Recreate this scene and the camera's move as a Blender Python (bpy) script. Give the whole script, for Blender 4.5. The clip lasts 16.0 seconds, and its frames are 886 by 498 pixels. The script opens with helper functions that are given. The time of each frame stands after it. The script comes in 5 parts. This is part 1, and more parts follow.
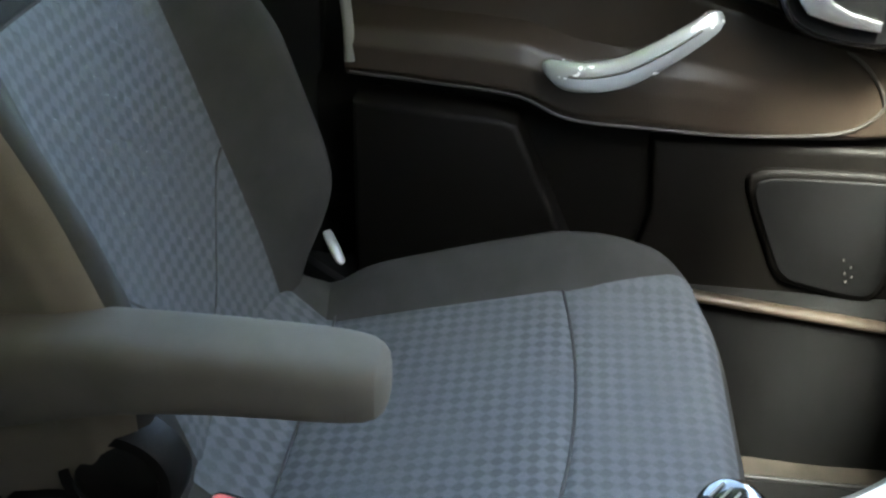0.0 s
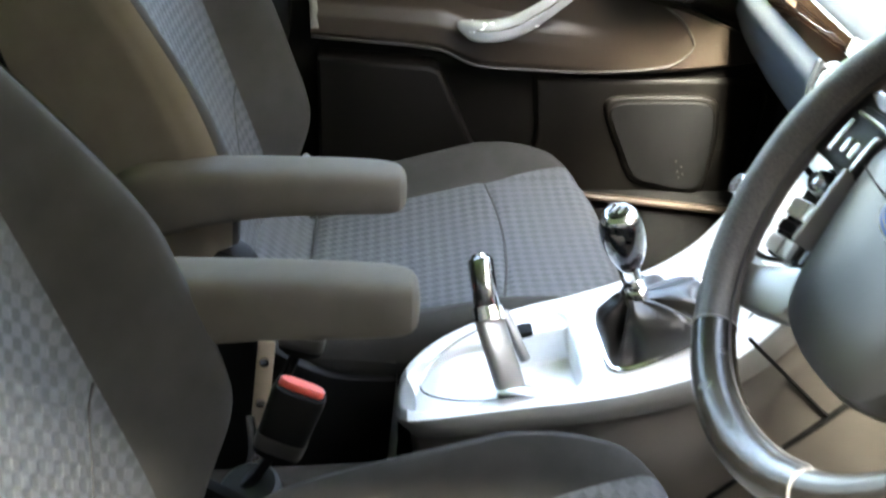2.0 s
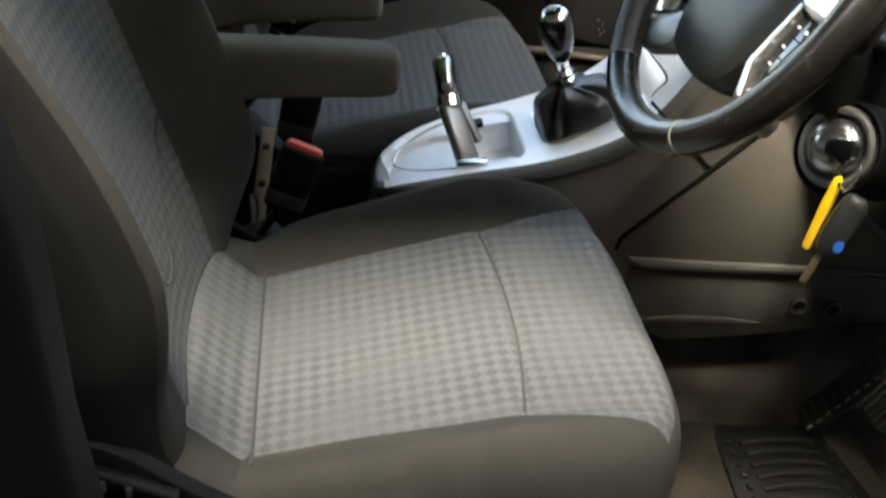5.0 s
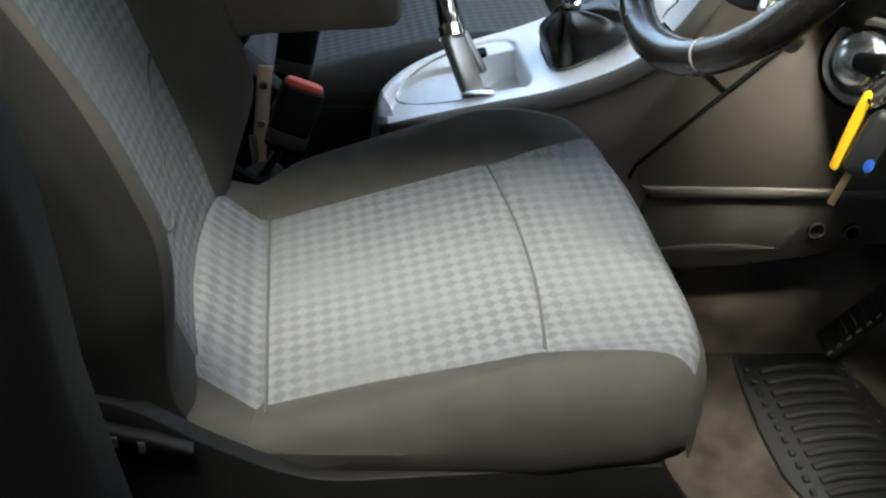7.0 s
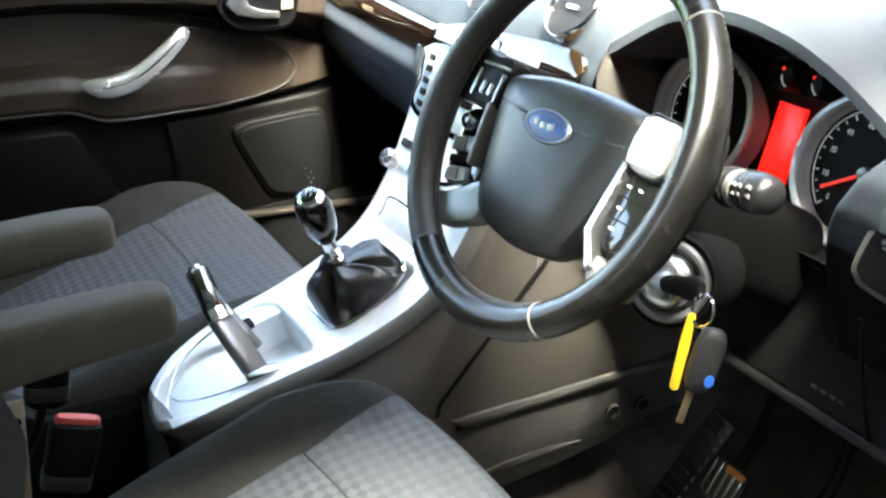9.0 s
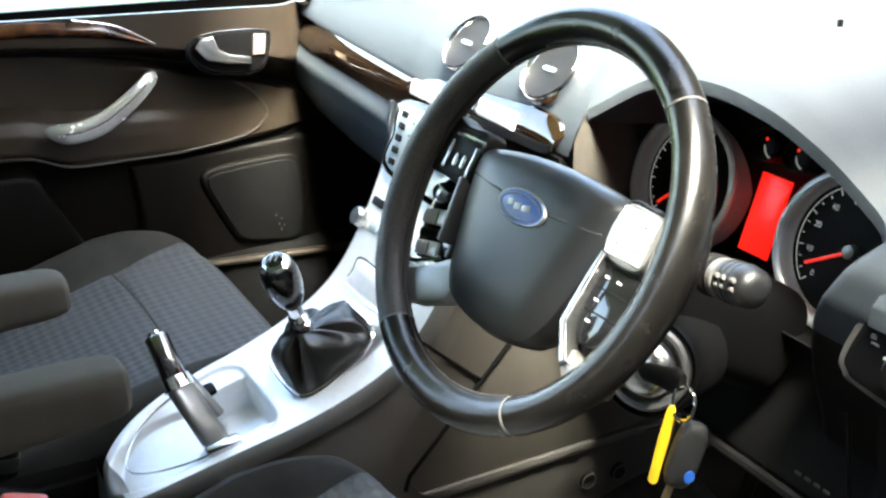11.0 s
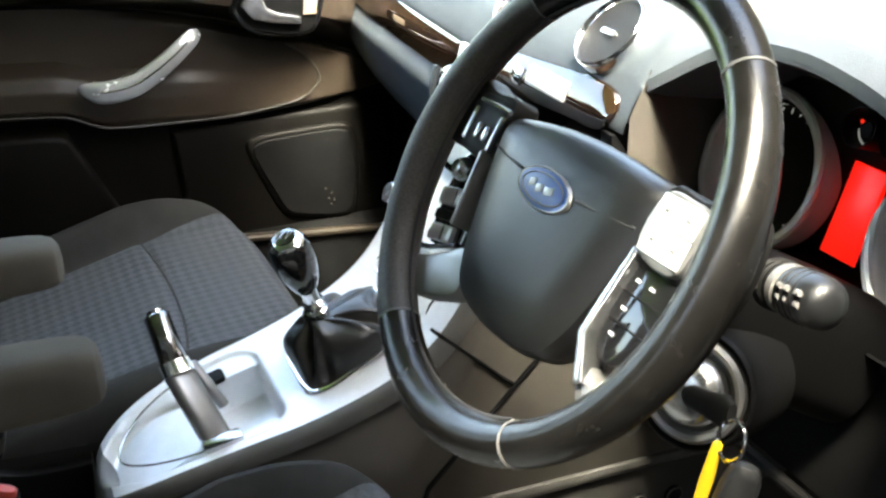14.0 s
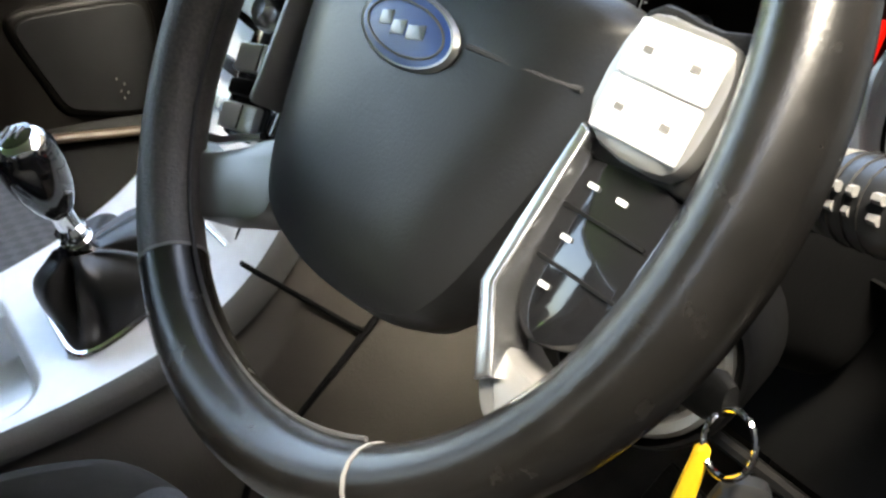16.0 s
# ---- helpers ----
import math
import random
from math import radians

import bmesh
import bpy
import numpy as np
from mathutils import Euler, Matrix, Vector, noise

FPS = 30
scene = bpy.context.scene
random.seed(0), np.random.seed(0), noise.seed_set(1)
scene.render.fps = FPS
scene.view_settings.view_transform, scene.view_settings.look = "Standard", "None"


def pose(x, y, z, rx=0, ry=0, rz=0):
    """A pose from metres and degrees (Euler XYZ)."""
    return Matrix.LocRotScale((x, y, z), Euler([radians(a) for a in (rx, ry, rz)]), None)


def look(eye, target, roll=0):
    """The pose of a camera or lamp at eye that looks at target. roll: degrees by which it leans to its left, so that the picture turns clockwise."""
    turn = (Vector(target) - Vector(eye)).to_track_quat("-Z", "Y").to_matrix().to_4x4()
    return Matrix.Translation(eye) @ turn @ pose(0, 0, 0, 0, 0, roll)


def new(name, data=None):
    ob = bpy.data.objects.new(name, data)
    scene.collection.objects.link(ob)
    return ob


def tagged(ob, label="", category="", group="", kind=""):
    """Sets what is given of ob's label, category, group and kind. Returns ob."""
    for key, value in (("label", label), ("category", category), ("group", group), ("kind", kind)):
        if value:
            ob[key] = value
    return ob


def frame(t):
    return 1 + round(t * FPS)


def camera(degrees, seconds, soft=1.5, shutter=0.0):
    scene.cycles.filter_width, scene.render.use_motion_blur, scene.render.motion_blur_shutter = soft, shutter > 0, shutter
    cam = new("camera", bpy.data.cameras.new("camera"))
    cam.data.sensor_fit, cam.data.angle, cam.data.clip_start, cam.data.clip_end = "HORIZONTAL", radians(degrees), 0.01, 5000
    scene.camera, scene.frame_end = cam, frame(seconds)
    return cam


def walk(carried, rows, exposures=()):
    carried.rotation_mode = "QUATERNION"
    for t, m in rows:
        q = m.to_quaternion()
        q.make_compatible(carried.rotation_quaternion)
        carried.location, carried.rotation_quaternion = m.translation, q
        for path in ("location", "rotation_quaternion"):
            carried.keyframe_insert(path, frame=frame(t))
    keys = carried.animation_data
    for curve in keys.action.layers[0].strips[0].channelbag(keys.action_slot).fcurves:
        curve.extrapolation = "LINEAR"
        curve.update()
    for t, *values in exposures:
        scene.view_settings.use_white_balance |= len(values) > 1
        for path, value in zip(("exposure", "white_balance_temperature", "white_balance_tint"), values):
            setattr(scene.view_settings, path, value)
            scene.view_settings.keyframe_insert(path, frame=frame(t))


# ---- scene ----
cam = camera(45.8, 16.0, soft=2.4, shutter=0.4)
PATH = [
    (0, (0.089, -0.078, 1.061), (-0.082, 1.626, 0.028), 1.6),
    (0.5, (0.084, -0.099, 1.074), (-0.07, 1.623, 0.069), 2.2),
    (1, (0.052, -0.227, 1.1), (-0.03, 1.537, 0.16), 2.2),
    (1.5, (-0.002, -0.446, 1.099), (0.05, 1.339, 0.199), 2.2),
    (2, (-0.026, -0.58, 1.102), (0.08, 1.177, 0.152), 2.3),
    (2.5, (-0.03, -0.729, 1.096), (0.112, 1.018, 0.133), 2.8),
    (3, (-0.067, -0.882, 1.095), (0.057, 0.867, 0.133), 2.5),
    (3.5, (-0.087, -0.924, 1.1), (0.054, 0.829, 0.147), 2.3),
    (4, (-0.114, -0.938, 1.11), (0.114, 0.823, 0.189), 2.8),
    (4.5, (-0.112, -0.942, 1.095), (0.164, 0.788, 0.129), 3.6),
    (5, (-0.103, -0.939, 1.068), (0.145, 0.753, 0.031), 4.5),
    (5.2, (-0.098, -0.935, 1.057), (0.145, 0.734, -0.018), 4.6),
    (7.3, (-0.112, -0.889, 1.037), (0.154, 0.735, -0.099), 1.8),
    (7.5, (-0.113, -0.857, 1.026), (0.244, 0.789, -0.052), 1.7),
    (8, (-0.188, -0.821, 1.065), (0.469, 0.761, 0.033), -1.0),
    (8.5, (-0.189, -0.772, 1.088), (0.603, 0.816, 0.165), -2.6),
    (9, (-0.211, -0.751, 1.12), (0.642, 0.839, 0.258), -2.1),
    (9.5, (-0.223, -0.732, 1.137), (0.664, 0.853, 0.299), -0.8),
    (10, (-0.223, -0.728, 1.135), (0.671, 0.859, 0.31), -0.7),
    (10.2, (-0.217, -0.732, 1.152), (0.678, 0.852, 0.321), -0.9),
    (12.3, (-0.116, -0.62, 1.127), (0.79, 0.966, 0.312), -1.0),
    (12.5, (-0.127, -0.64, 1.121), (0.781, 0.942, 0.302), -1.3),
    (13, (-0.156, -0.69, 1.105), (0.737, 0.893, 0.27), -1.4),
    (13.5, (-0.106, -0.67, 1.08), (0.74, 0.923, 0.216), -0.8),
    (14, (-0.041, -0.602, 1.089), (0.689, 1.051, 0.231), -0.6),
    (14.5, (0.019, -0.532, 1.046), (0.807, 1.077, 0.157), -0.2),
    (15, (0.05, -0.43, 0.991), (0.959, 1.054, 0.004), 1.2),
    (15.5, (0.073, -0.375, 0.971), (1.019, 1.075, -0.032), 0.8),
    (16, (0.092, -0.349, 0.946), (1.047, 1.084, -0.07), 2.0),
]
EXPOSURES = [(0, 4.75, 6700, -3), (0.5, 5.2, 6800, -2), (1.0, 5.45, 6900, 0), (1.5, 5.6, 7000, 1), (2.0, 5.35, 7300, 3), (2.5, 4.55, 7600, 4), (3.5, 3.3, 7750, 4), (4.5, 3.4, 7750, 4), (5.0, 3.7, 7700, 3), (7.5, 4.1, 6900, 1), (9.0, 4.65, 6900, 1), (10.2, 4.6, 7000, 1), (12.5, 4.0, 7200, 2), (13.5, 4.5, 7400, 2), (14.5, 4.05, 7300, 3), (15.0, 4.15, 7200, 5), (16, 4.05, 7400, 6)]
walk(cam, [(t, look(eye, target, roll)) for t, eye, target, roll in PATH], EXPOSURES)

# ---- light ----
world = bpy.data.worlds.new("sky")
scene.world = world
world.use_nodes = True
wn = world.node_tree.nodes
sky = wn.new("ShaderNodeTexSky")
sky.sky_type = "NISHITA"
sky.sun_disc = False
sky.sun_elevation = radians(60)
sky.sun_rotation = radians(196)
sky.air_density, sky.dust_density = 1.0, 4.0
world.node_tree.links.new(sky.outputs[0], wn["Background"].inputs[0])
wn["Background"].inputs[1].default_value = 0.15
sun_data = bpy.data.lights.new("sun", "SUN")
sun_data.energy, sun_data.angle, sun_data.color = 3.6, radians(28), (1.0, 0.965, 0.91)
sun = new("sun", sun_data)
sun.matrix_world = look((-1.2, -4.3, 7.8), (0.0, 0.0, 0.0))


# ---- materials ----
def material(name, color, rough=0.6, metal=0.0, var=0.12, scale=30.0, bump=0.1, bscale=400.0, coat=0.0, spec=0.5, color2=None, rvar=0.08):
    m = bpy.data.materials.new(name)
    m.use_nodes = True
    nt = m.node_tree
    p = nt.nodes["Principled BSDF"]
    tc = nt.nodes.new("ShaderNodeTexCoord")
    n1 = nt.nodes.new("ShaderNodeTexNoise")
    n1.inputs["Scale"].default_value, n1.inputs["Detail"].default_value = scale, 6
    nt.links.new(tc.outputs["Object"], n1.inputs["Vector"])
    ramp = nt.nodes.new("ShaderNodeValToRGB")
    c2 = color2 or tuple(c * (1 + var) for c in color)
    ramp.color_ramp.elements[0].position, ramp.color_ramp.elements[1].position = 0.3, 0.72
    ramp.color_ramp.elements[0].color = (*[c * (1 - var) for c in color], 1)
    ramp.color_ramp.elements[1].color = (*c2, 1)
    nt.links.new(n1.outputs["Fac"], ramp.inputs[0])
    nt.links.new(ramp.outputs[0], p.inputs["Base Color"])
    n2 = nt.nodes.new("ShaderNodeTexNoise")
    n2.inputs["Scale"].default_value, n2.inputs["Detail"].default_value = bscale, 3
    nt.links.new(tc.outputs["Object"], n2.inputs["Vector"])
    b = nt.nodes.new("ShaderNodeBump")
    b.inputs["Strength"].default_value, b.inputs["Distance"].default_value = bump, 0.001
    nt.links.new(n2.outputs["Fac"], b.inputs["Height"])
    nt.links.new(b.outputs[0], p.inputs["Normal"])
    mr = nt.nodes.new("ShaderNodeMapRange")
    mr.inputs["To Min"].default_value, mr.inputs["To Max"].default_value = max(rough - rvar, 0.02), min(rough + rvar, 1)
    nt.links.new(n1.outputs["Fac"], mr.inputs["Value"])
    nt.links.new(mr.outputs[0], p.inputs["Roughness"])
    p.inputs["Metallic"].default_value = metal
    p.inputs["Coat Weight"].default_value = coat
    p.inputs["Specular IOR Level"].default_value = spec
    return m


def dimpled(name, dark, light, period=0.017, depth=0.6, rough=0.9):
    """Woven seat fabric: a staggered field of small raised lozenges."""
    m = material(name, dark, rough, var=0.1, scale=60, bscale=900, bump=0.2, spec=0.25)
    nt = m.node_tree
    p = nt.nodes["Principled BSDF"]
    tc = nt.nodes["Texture Coordinate"]
    mp = nt.nodes.new("ShaderNodeMapping")
    mp.inputs["Rotation"].default_value = (0, 0, radians(45))
    k = math.pi / (period * 0.7071)
    mp.inputs["Scale"].default_value = (k, k, 0)
    nt.links.new(tc.outputs["Object"], mp.inputs["Vector"])
    sn = nt.nodes.new("ShaderNodeVectorMath")
    sn.operation = "SINE"
    nt.links.new(mp.outputs[0], sn.inputs[0])
    sep = nt.nodes.new("ShaderNodeSeparateXYZ")
    nt.links.new(sn.outputs[0], sep.inputs[0])
    mul = nt.nodes.new("ShaderNodeMath")
    mul.operation = "MULTIPLY"
    nt.links.new(sep.outputs[0], mul.inputs[0])
    nt.links.new(sep.outputs[1], mul.inputs[1])
    mr = nt.nodes.new("ShaderNodeMapRange")
    mr.interpolation_type = "SMOOTHSTEP"
    mr.inputs["From Min"].default_value, mr.inputs["From Max"].default_value = -0.55, 0.5
    nt.links.new(mul.outputs[0], mr.inputs["Value"])
    weave = nt.nodes.new("ShaderNodeTexNoise")
    weave.inputs["Scale"].default_value = 500
    nt.links.new(tc.outputs["Object"], weave.inputs["Vector"])
    mix = nt.nodes.new("ShaderNodeMix")
    mix.data_type = "RGBA"
    mix.inputs["A"].default_value, mix.inputs["B"].default_value = (*dark, 1), (*light, 1)
    worn = nt.nodes.new("ShaderNodeTexNoise")
    worn.inputs["Scale"].default_value, worn.inputs["Detail"].default_value = 9, 2
    nt.links.new(tc.outputs["Object"], worn.inputs["Vector"])
    wear = nt.nodes.new("ShaderNodeMapRange")
    wear.inputs["From Min"].default_value, wear.inputs["From Max"].default_value = 0.35, 0.6
    wear.inputs["To Min"].default_value, wear.inputs["To Max"].default_value = 0.35, 1.0
    nt.links.new(worn.outputs["Fac"], wear.inputs["Value"])
    flat = nt.nodes.new("ShaderNodeMix")
    flat.inputs["A"].default_value = 0.55
    nt.links.new(wear.outputs[0], flat.inputs["Factor"])
    nt.links.new(mr.outputs[0], flat.inputs["B"])
    nt.links.new(flat.outputs[0], mix.inputs["Factor"])
    mot = nt.nodes.new("ShaderNodeMix")
    mot.data_type, mot.blend_type = "RGBA", "MULTIPLY"
    mot.inputs["Factor"].default_value = 0.7
    nt.links.new(mix.outputs["Result"], mot.inputs["A"])
    wr = nt.nodes.new("ShaderNodeMapRange")
    wr.inputs["To Min"].default_value, wr.inputs["To Max"].default_value = 0.65, 1.3
    nt.links.new(weave.outputs["Fac"], wr.inputs["Value"])
    nt.links.new(wr.outputs[0], mot.inputs["B"])
    nt.links.new(mot.outputs["Result"], p.inputs["Base Color"])
    b = nt.nodes.new("ShaderNodeBump")
    b.inputs["Strength"].default_value, b.inputs["Distance"].default_value = depth, 0.0015
    nt.links.new(mr.outputs[0], b.inputs["Height"])
    nt.links.new(nt.nodes["Bump"].outputs[0], b.inputs["Normal"])
    nt.links.new(b.outputs[0], p.inputs["Normal"])
    return m


def glowing(name, color, strength):
    m = bpy.data.materials.new(name)
    m.use_nodes = True
    p = m.node_tree.nodes["Principled BSDF"]
    p.inputs["Base Color"].default_value = (*color, 1)
    p.inputs["Emission Color"].default_value = (*color, 1)
    p.inputs["Emission Strength"].default_value = strength
    p.inputs["Roughness"].default_value = 0.3
    return m


def clear_glass(name, tint=(1, 1, 1)):
    m = bpy.data.materials.new(name)
    m.use_nodes = True
    p = m.node_tree.nodes["Principled BSDF"]
    p.inputs["Base Color"].default_value = (*tint, 1)
    p.inputs["Roughness"].default_value = 0.0
    p.inputs["Transmission Weight"].default_value = 1.0
    p.inputs["IOR"].default_value = 1.1
    return m


FABRIC = material("grey_fabric", (0.031, 0.03, 0.028), 0.92, var=0.15, scale=25, bump=0.5, bscale=1200, spec=0.2)
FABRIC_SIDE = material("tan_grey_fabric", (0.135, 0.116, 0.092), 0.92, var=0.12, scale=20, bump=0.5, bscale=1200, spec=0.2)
ARM_CLOTH = material("grey_brown_armrest_cloth", (0.088, 0.08, 0.068), 0.92, var=0.12, scale=20, bump=0.5, bscale=1200, spec=0.2)
# Charcoal of the upper pads, also the painted shade of the door-side panels.
FABRIC_DARK = material("charcoal_and_shaded_fabric", (0.0085, 0.0086, 0.0088), 0.92, var=0.15, scale=25, bump=0.5, bscale=1200, spec=0.2)
# Black of the passenger mat; painted shade on sill, binnacle floor and bolster.
MAT_SHADE_BLACK = material("black_mat_and_shade", (0.0035, 0.0035, 0.0036), 0.95, var=0.15, scale=25, bump=0.5, bscale=1200, spec=0.15)
WEAVE = dimpled("dimpled_fabric", (0.056, 0.06, 0.0655), (0.086, 0.0915, 0.099), period=0.0165)
SEAM = material("seam_thread", (0.03, 0.03, 0.032), 0.9)
DASH = material("soft_dash_plastic", (0.033, 0.0405, 0.048), 0.58, var=0.06, scale=8, bump=0.35, bscale=700, spec=0.28)
DOORLOW = material("dark_brown_plastic", (0.0045, 0.0039, 0.0034), 0.5, spec=0.1, var=0.2, scale=9, bump=0.35, bscale=600)
PLASTIC = material("dark_plastic", (0.0062, 0.0059, 0.0057), 0.5, spec=0.2, var=0.15, scale=10, bump=0.35, bscale=600)
DOORPL = material("door_plastic", (0.031, 0.0233, 0.0172), 0.38, spec=0.35, var=0.15, scale=9, bump=0.35, bscale=600)
CONSOLE = material("console_plastic", (0.078, 0.07, 0.061), 0.48, spec=0.4, var=0.12, scale=8, bump=0.4, bscale=500)
BLACK = material("black_plastic", (0.0045, 0.0045, 0.0047), 0.58, spec=0.12, var=0.2, scale=20, bump=0.15)
GLOSS = material("gloss_black", (0.008, 0.008, 0.009), 0.08, var=0.1, bump=0.02, coat=0.6)
SILVER = material("silver_paint", (0.8, 0.815, 0.83), 0.34, metal=0.25, var=0.04, scale=60, bump=0.05, bscale=900)
SATIN = material("satin_metal", (0.6, 0.6, 0.61), 0.24, metal=0.95, var=0.05, scale=40, bump=0.03)
CHROME = material("chrome", (0.8, 0.8, 0.81), 0.08, metal=1.0, var=0.02, bump=0.01, rvar=0.04)
SMOKED = material("smoked_chrome", (0.3, 0.3, 0.31), 0.16, metal=1.0, var=0.04, bump=0.01, rvar=0.04)
HANDLE = material("silver_handle_paint", (0.72, 0.73, 0.74), 0.25, metal=0.72, var=0.04, scale=60, bump=0.03)
SPOKE = material("grey_satin_paint", (0.25, 0.245, 0.24), 0.34, metal=0.6, var=0.05, scale=40, bump=0.05)
RIDGE = material("pale_grey_plastic", (0.12, 0.115, 0.108), 0.45, var=0.1, scale=12, bump=0.3)
LOWPL = material("worn_lower_plastic", (0.046, 0.0435, 0.0405), 0.42, var=0.25, scale=14, bump=0.35, bscale=500)
SLATE = material("mid_grey_plastic", (0.07, 0.066, 0.061), 0.5, var=0.12, scale=12, bump=0.3)
COVER = material("airbag_plastic", (0.0095, 0.0098, 0.0104), 0.36, var=0.06, scale=8, bump=0.12, bscale=700)
LEATHER = material("black_leather", (0.0072, 0.0066, 0.0061), 0.25, spec=0.6, var=0.25, scale=50, bump=0.14, bscale=900)
GAITER = material("soft_black_leather", (0.012, 0.0108, 0.0098), 0.36, var=0.3, scale=40, bump=0.2, bscale=700)
PERF = material("perforated_leather", (0.042, 0.037, 0.033), 0.5, var=0.4, scale=500, bump=0.5, bscale=700)
STITCH = material("grey_thread", (0.16, 0.155, 0.15), 0.8)
WOOD = material("walnut_gloss", (0.035, 0.012, 0.006), 0.16, var=0.5, scale=35, bump=0.02, coat=0.25, color2=(0.13, 0.045, 0.018))
WOOD_DARK = material("dark_walnut_gloss", (0.008, 0.0045, 0.003), 0.05, var=0.4, scale=30, bump=0.01, coat=1.0, color2=(0.022, 0.011, 0.005), rvar=0.02)
CARPET = material("grey_carpet", (0.022, 0.0192, 0.0164), 0.98, var=0.5, scale=14, bump=1.0, bscale=500, spec=0.1, color2=(0.048, 0.041, 0.034))
RUBBER = material("black_rubber", (0.007, 0.007, 0.007), 0.38, var=0.2, scale=30, bump=0.2)
YELLOW = material("yellow_plastic", (0.72, 0.44, 0.02), 0.4, var=0.06, bump=0.05)
BLUE = material("blue_enamel", (0.015, 0.07, 0.3), 0.4, var=0.1, coat=0.1, bump=0.02)
RED = material("red_plastic", (0.75, 0.1, 0.07), 0.4, var=0.05, bump=0.05)
RED_SCREEN = glowing("red_display", (0.95, 0.01, 0.005), 0.055)
NEEDLE = glowing("red_needle", (0.9, 0.03, 0.015), 0.04)
WHITE_PRINT = glowing("white_print", (0.6, 0.62, 0.63), 0.02)
ICE = material("grey_display", (0.35, 0.42, 0.46), 0.2, var=0.1, bump=0.02)
LINER = material("headliner_cloth", (0.2, 0.19, 0.178), 0.95, var=0.05, bump=0.5, bscale=900)
PAINT = material("body_paint", (0.25, 0.27, 0.3), 0.25, metal=0.6, var=0.03, coat=0.7, bump=0.02)
BEIGE = material("tan_plastic", (0.34, 0.27, 0.2), 0.5, var=0.1, bump=0.2)
GRAVEL = material("dark_tarmac", (0.045, 0.043, 0.04), 0.95, var=0.3, scale=3, bump=1.0, bscale=80)


def split_ground(m, far):
    """Tarmac on the driver's side that gives way to the far colour beyond the car."""
    nt = m.node_tree
    p = nt.nodes["Principled BSDF"]
    old = p.inputs["Base Color"].links[0].from_socket
    sep, mr, mix = nt.nodes.new("ShaderNodeSeparateXYZ"), nt.nodes.new("ShaderNodeMapRange"), nt.nodes.new("ShaderNodeMix")
    nt.links.new(nt.nodes["Texture Coordinate"].outputs["Object"], sep.inputs[0])
    nt.links.new(sep.outputs[1], mr.inputs["Value"])
    mr.inputs["From Min"].default_value, mr.inputs["From Max"].default_value = 1.5, 2.0
    mix.data_type = "RGBA"
    nt.links.new(mr.outputs[0], mix.inputs["Factor"])
    nt.links.new(old, mix.inputs["A"])
    mix.inputs["B"].default_value = (*far, 1)
    nt.links.new(mix.outputs["Result"], p.inputs["Base Color"])


split_ground(GRAVEL, (0.09, 0.2, 0.035))
# Brown of the two unseen boards added to block sky light.
BLOCKER_BROWN = material("blocker_brown", (0.045, 0.032, 0.023), 0.9, var=0.3, scale=4, bump=0.8, bscale=60)
PANE = clear_glass("window_glass")
ORANGE = material("worn_orange_plastic", (0.45, 0.16, 0.04), 0.6, var=0.3, scale=60)


# ---- mesh helpers ----
def mesh_from(verts, faces):
    bm = bmesh.new()
    vs = [bm.verts.new(v) for v in verts]
    for f in faces:
        try:
            bm.faces.new([vs[i] for i in f])
        except ValueError:
            pass
    bmesh.ops.recalc_face_normals(bm, faces=bm.faces)
    return bm


def part(name, bm, mat, parent=None, label="", m=None, smooth=True, sub=0, angle=40):
    """Link a bmesh as one mesh object, under a thing or a part."""
    me = bpy.data.meshes.new(name)
    if smooth:
        for f in bm.faces:
            f.smooth = True
        for e in bm.edges:
            if len(e.link_faces) == 2 and e.calc_face_angle(0) > radians(angle):
                e.smooth = False
    bm.to_mesh(me)
    bm.free()
    me.materials.append(mat)
    ob = new(name, me)
    if m is not None:
        ob.matrix_local = m
    if parent is not None:
        ob.parent = parent
    if sub:
        mod = ob.modifiers.new("smooth", "SUBSURF")
        mod.levels = mod.render_levels = sub
    if label:
        ob["label"] = label
    return ob


def thing(name, label, category, at=(0, 0, 0), group="", kind=""):
    ob = new(name)
    ob.location = at
    ob.empty_display_size = 0.05
    return tagged(ob, label, category, group, kind)


def sstep(a, b, x):
    t = min(max((x - a) / (b - a), 0), 1)
    return t * t * (3 - 2 * t)


def interp(x, xs, ys):
    return float(np.interp(x, xs, ys))


def box(cx, cy, cz, sx, sy, sz, r=0.004, seg=2):
    bm = bmesh.new()
    bmesh.ops.create_cube(bm, size=1, matrix=Matrix.Translation((cx, cy, cz)) @ Matrix.Diagonal((sx, sy, sz, 1)))
    if r:
        bmesh.ops.bevel(bm, geom=bm.edges[:], offset=min(r, sx * 0.49, sy * 0.49, sz * 0.49), segments=seg, affect="EDGES", profile=0.5)
    return bm


def loft(rings, cap=True, closed=True):
    n = len(rings[0])
    verts = [v for r in rings for v in r]
    faces = []
    for i in range(len(rings) - 1):
        for j in range(n if closed else n - 1):
            a, b = i * n + j, i * n + (j + 1) % n
            faces.append((a, b, b + n, a + n))
    if cap and closed:
        faces.append(tuple(range(n))[::-1])
        faces.append(tuple(range((len(rings) - 1) * n, len(rings) * n)))
    return mesh_from(verts, faces)


def oval(w, h, n=20, power=2.6):
    """A rounded rectangle of half width w and half height h."""
    out = []
    for k in range(n):
        a = 2 * math.pi * (k + 0.5) / n
        c, s = math.cos(a), math.sin(a)
        out.append((w * math.copysign(abs(c) ** (2 / power), c), h * math.copysign(abs(s) ** (2 / power), s)))
    return out


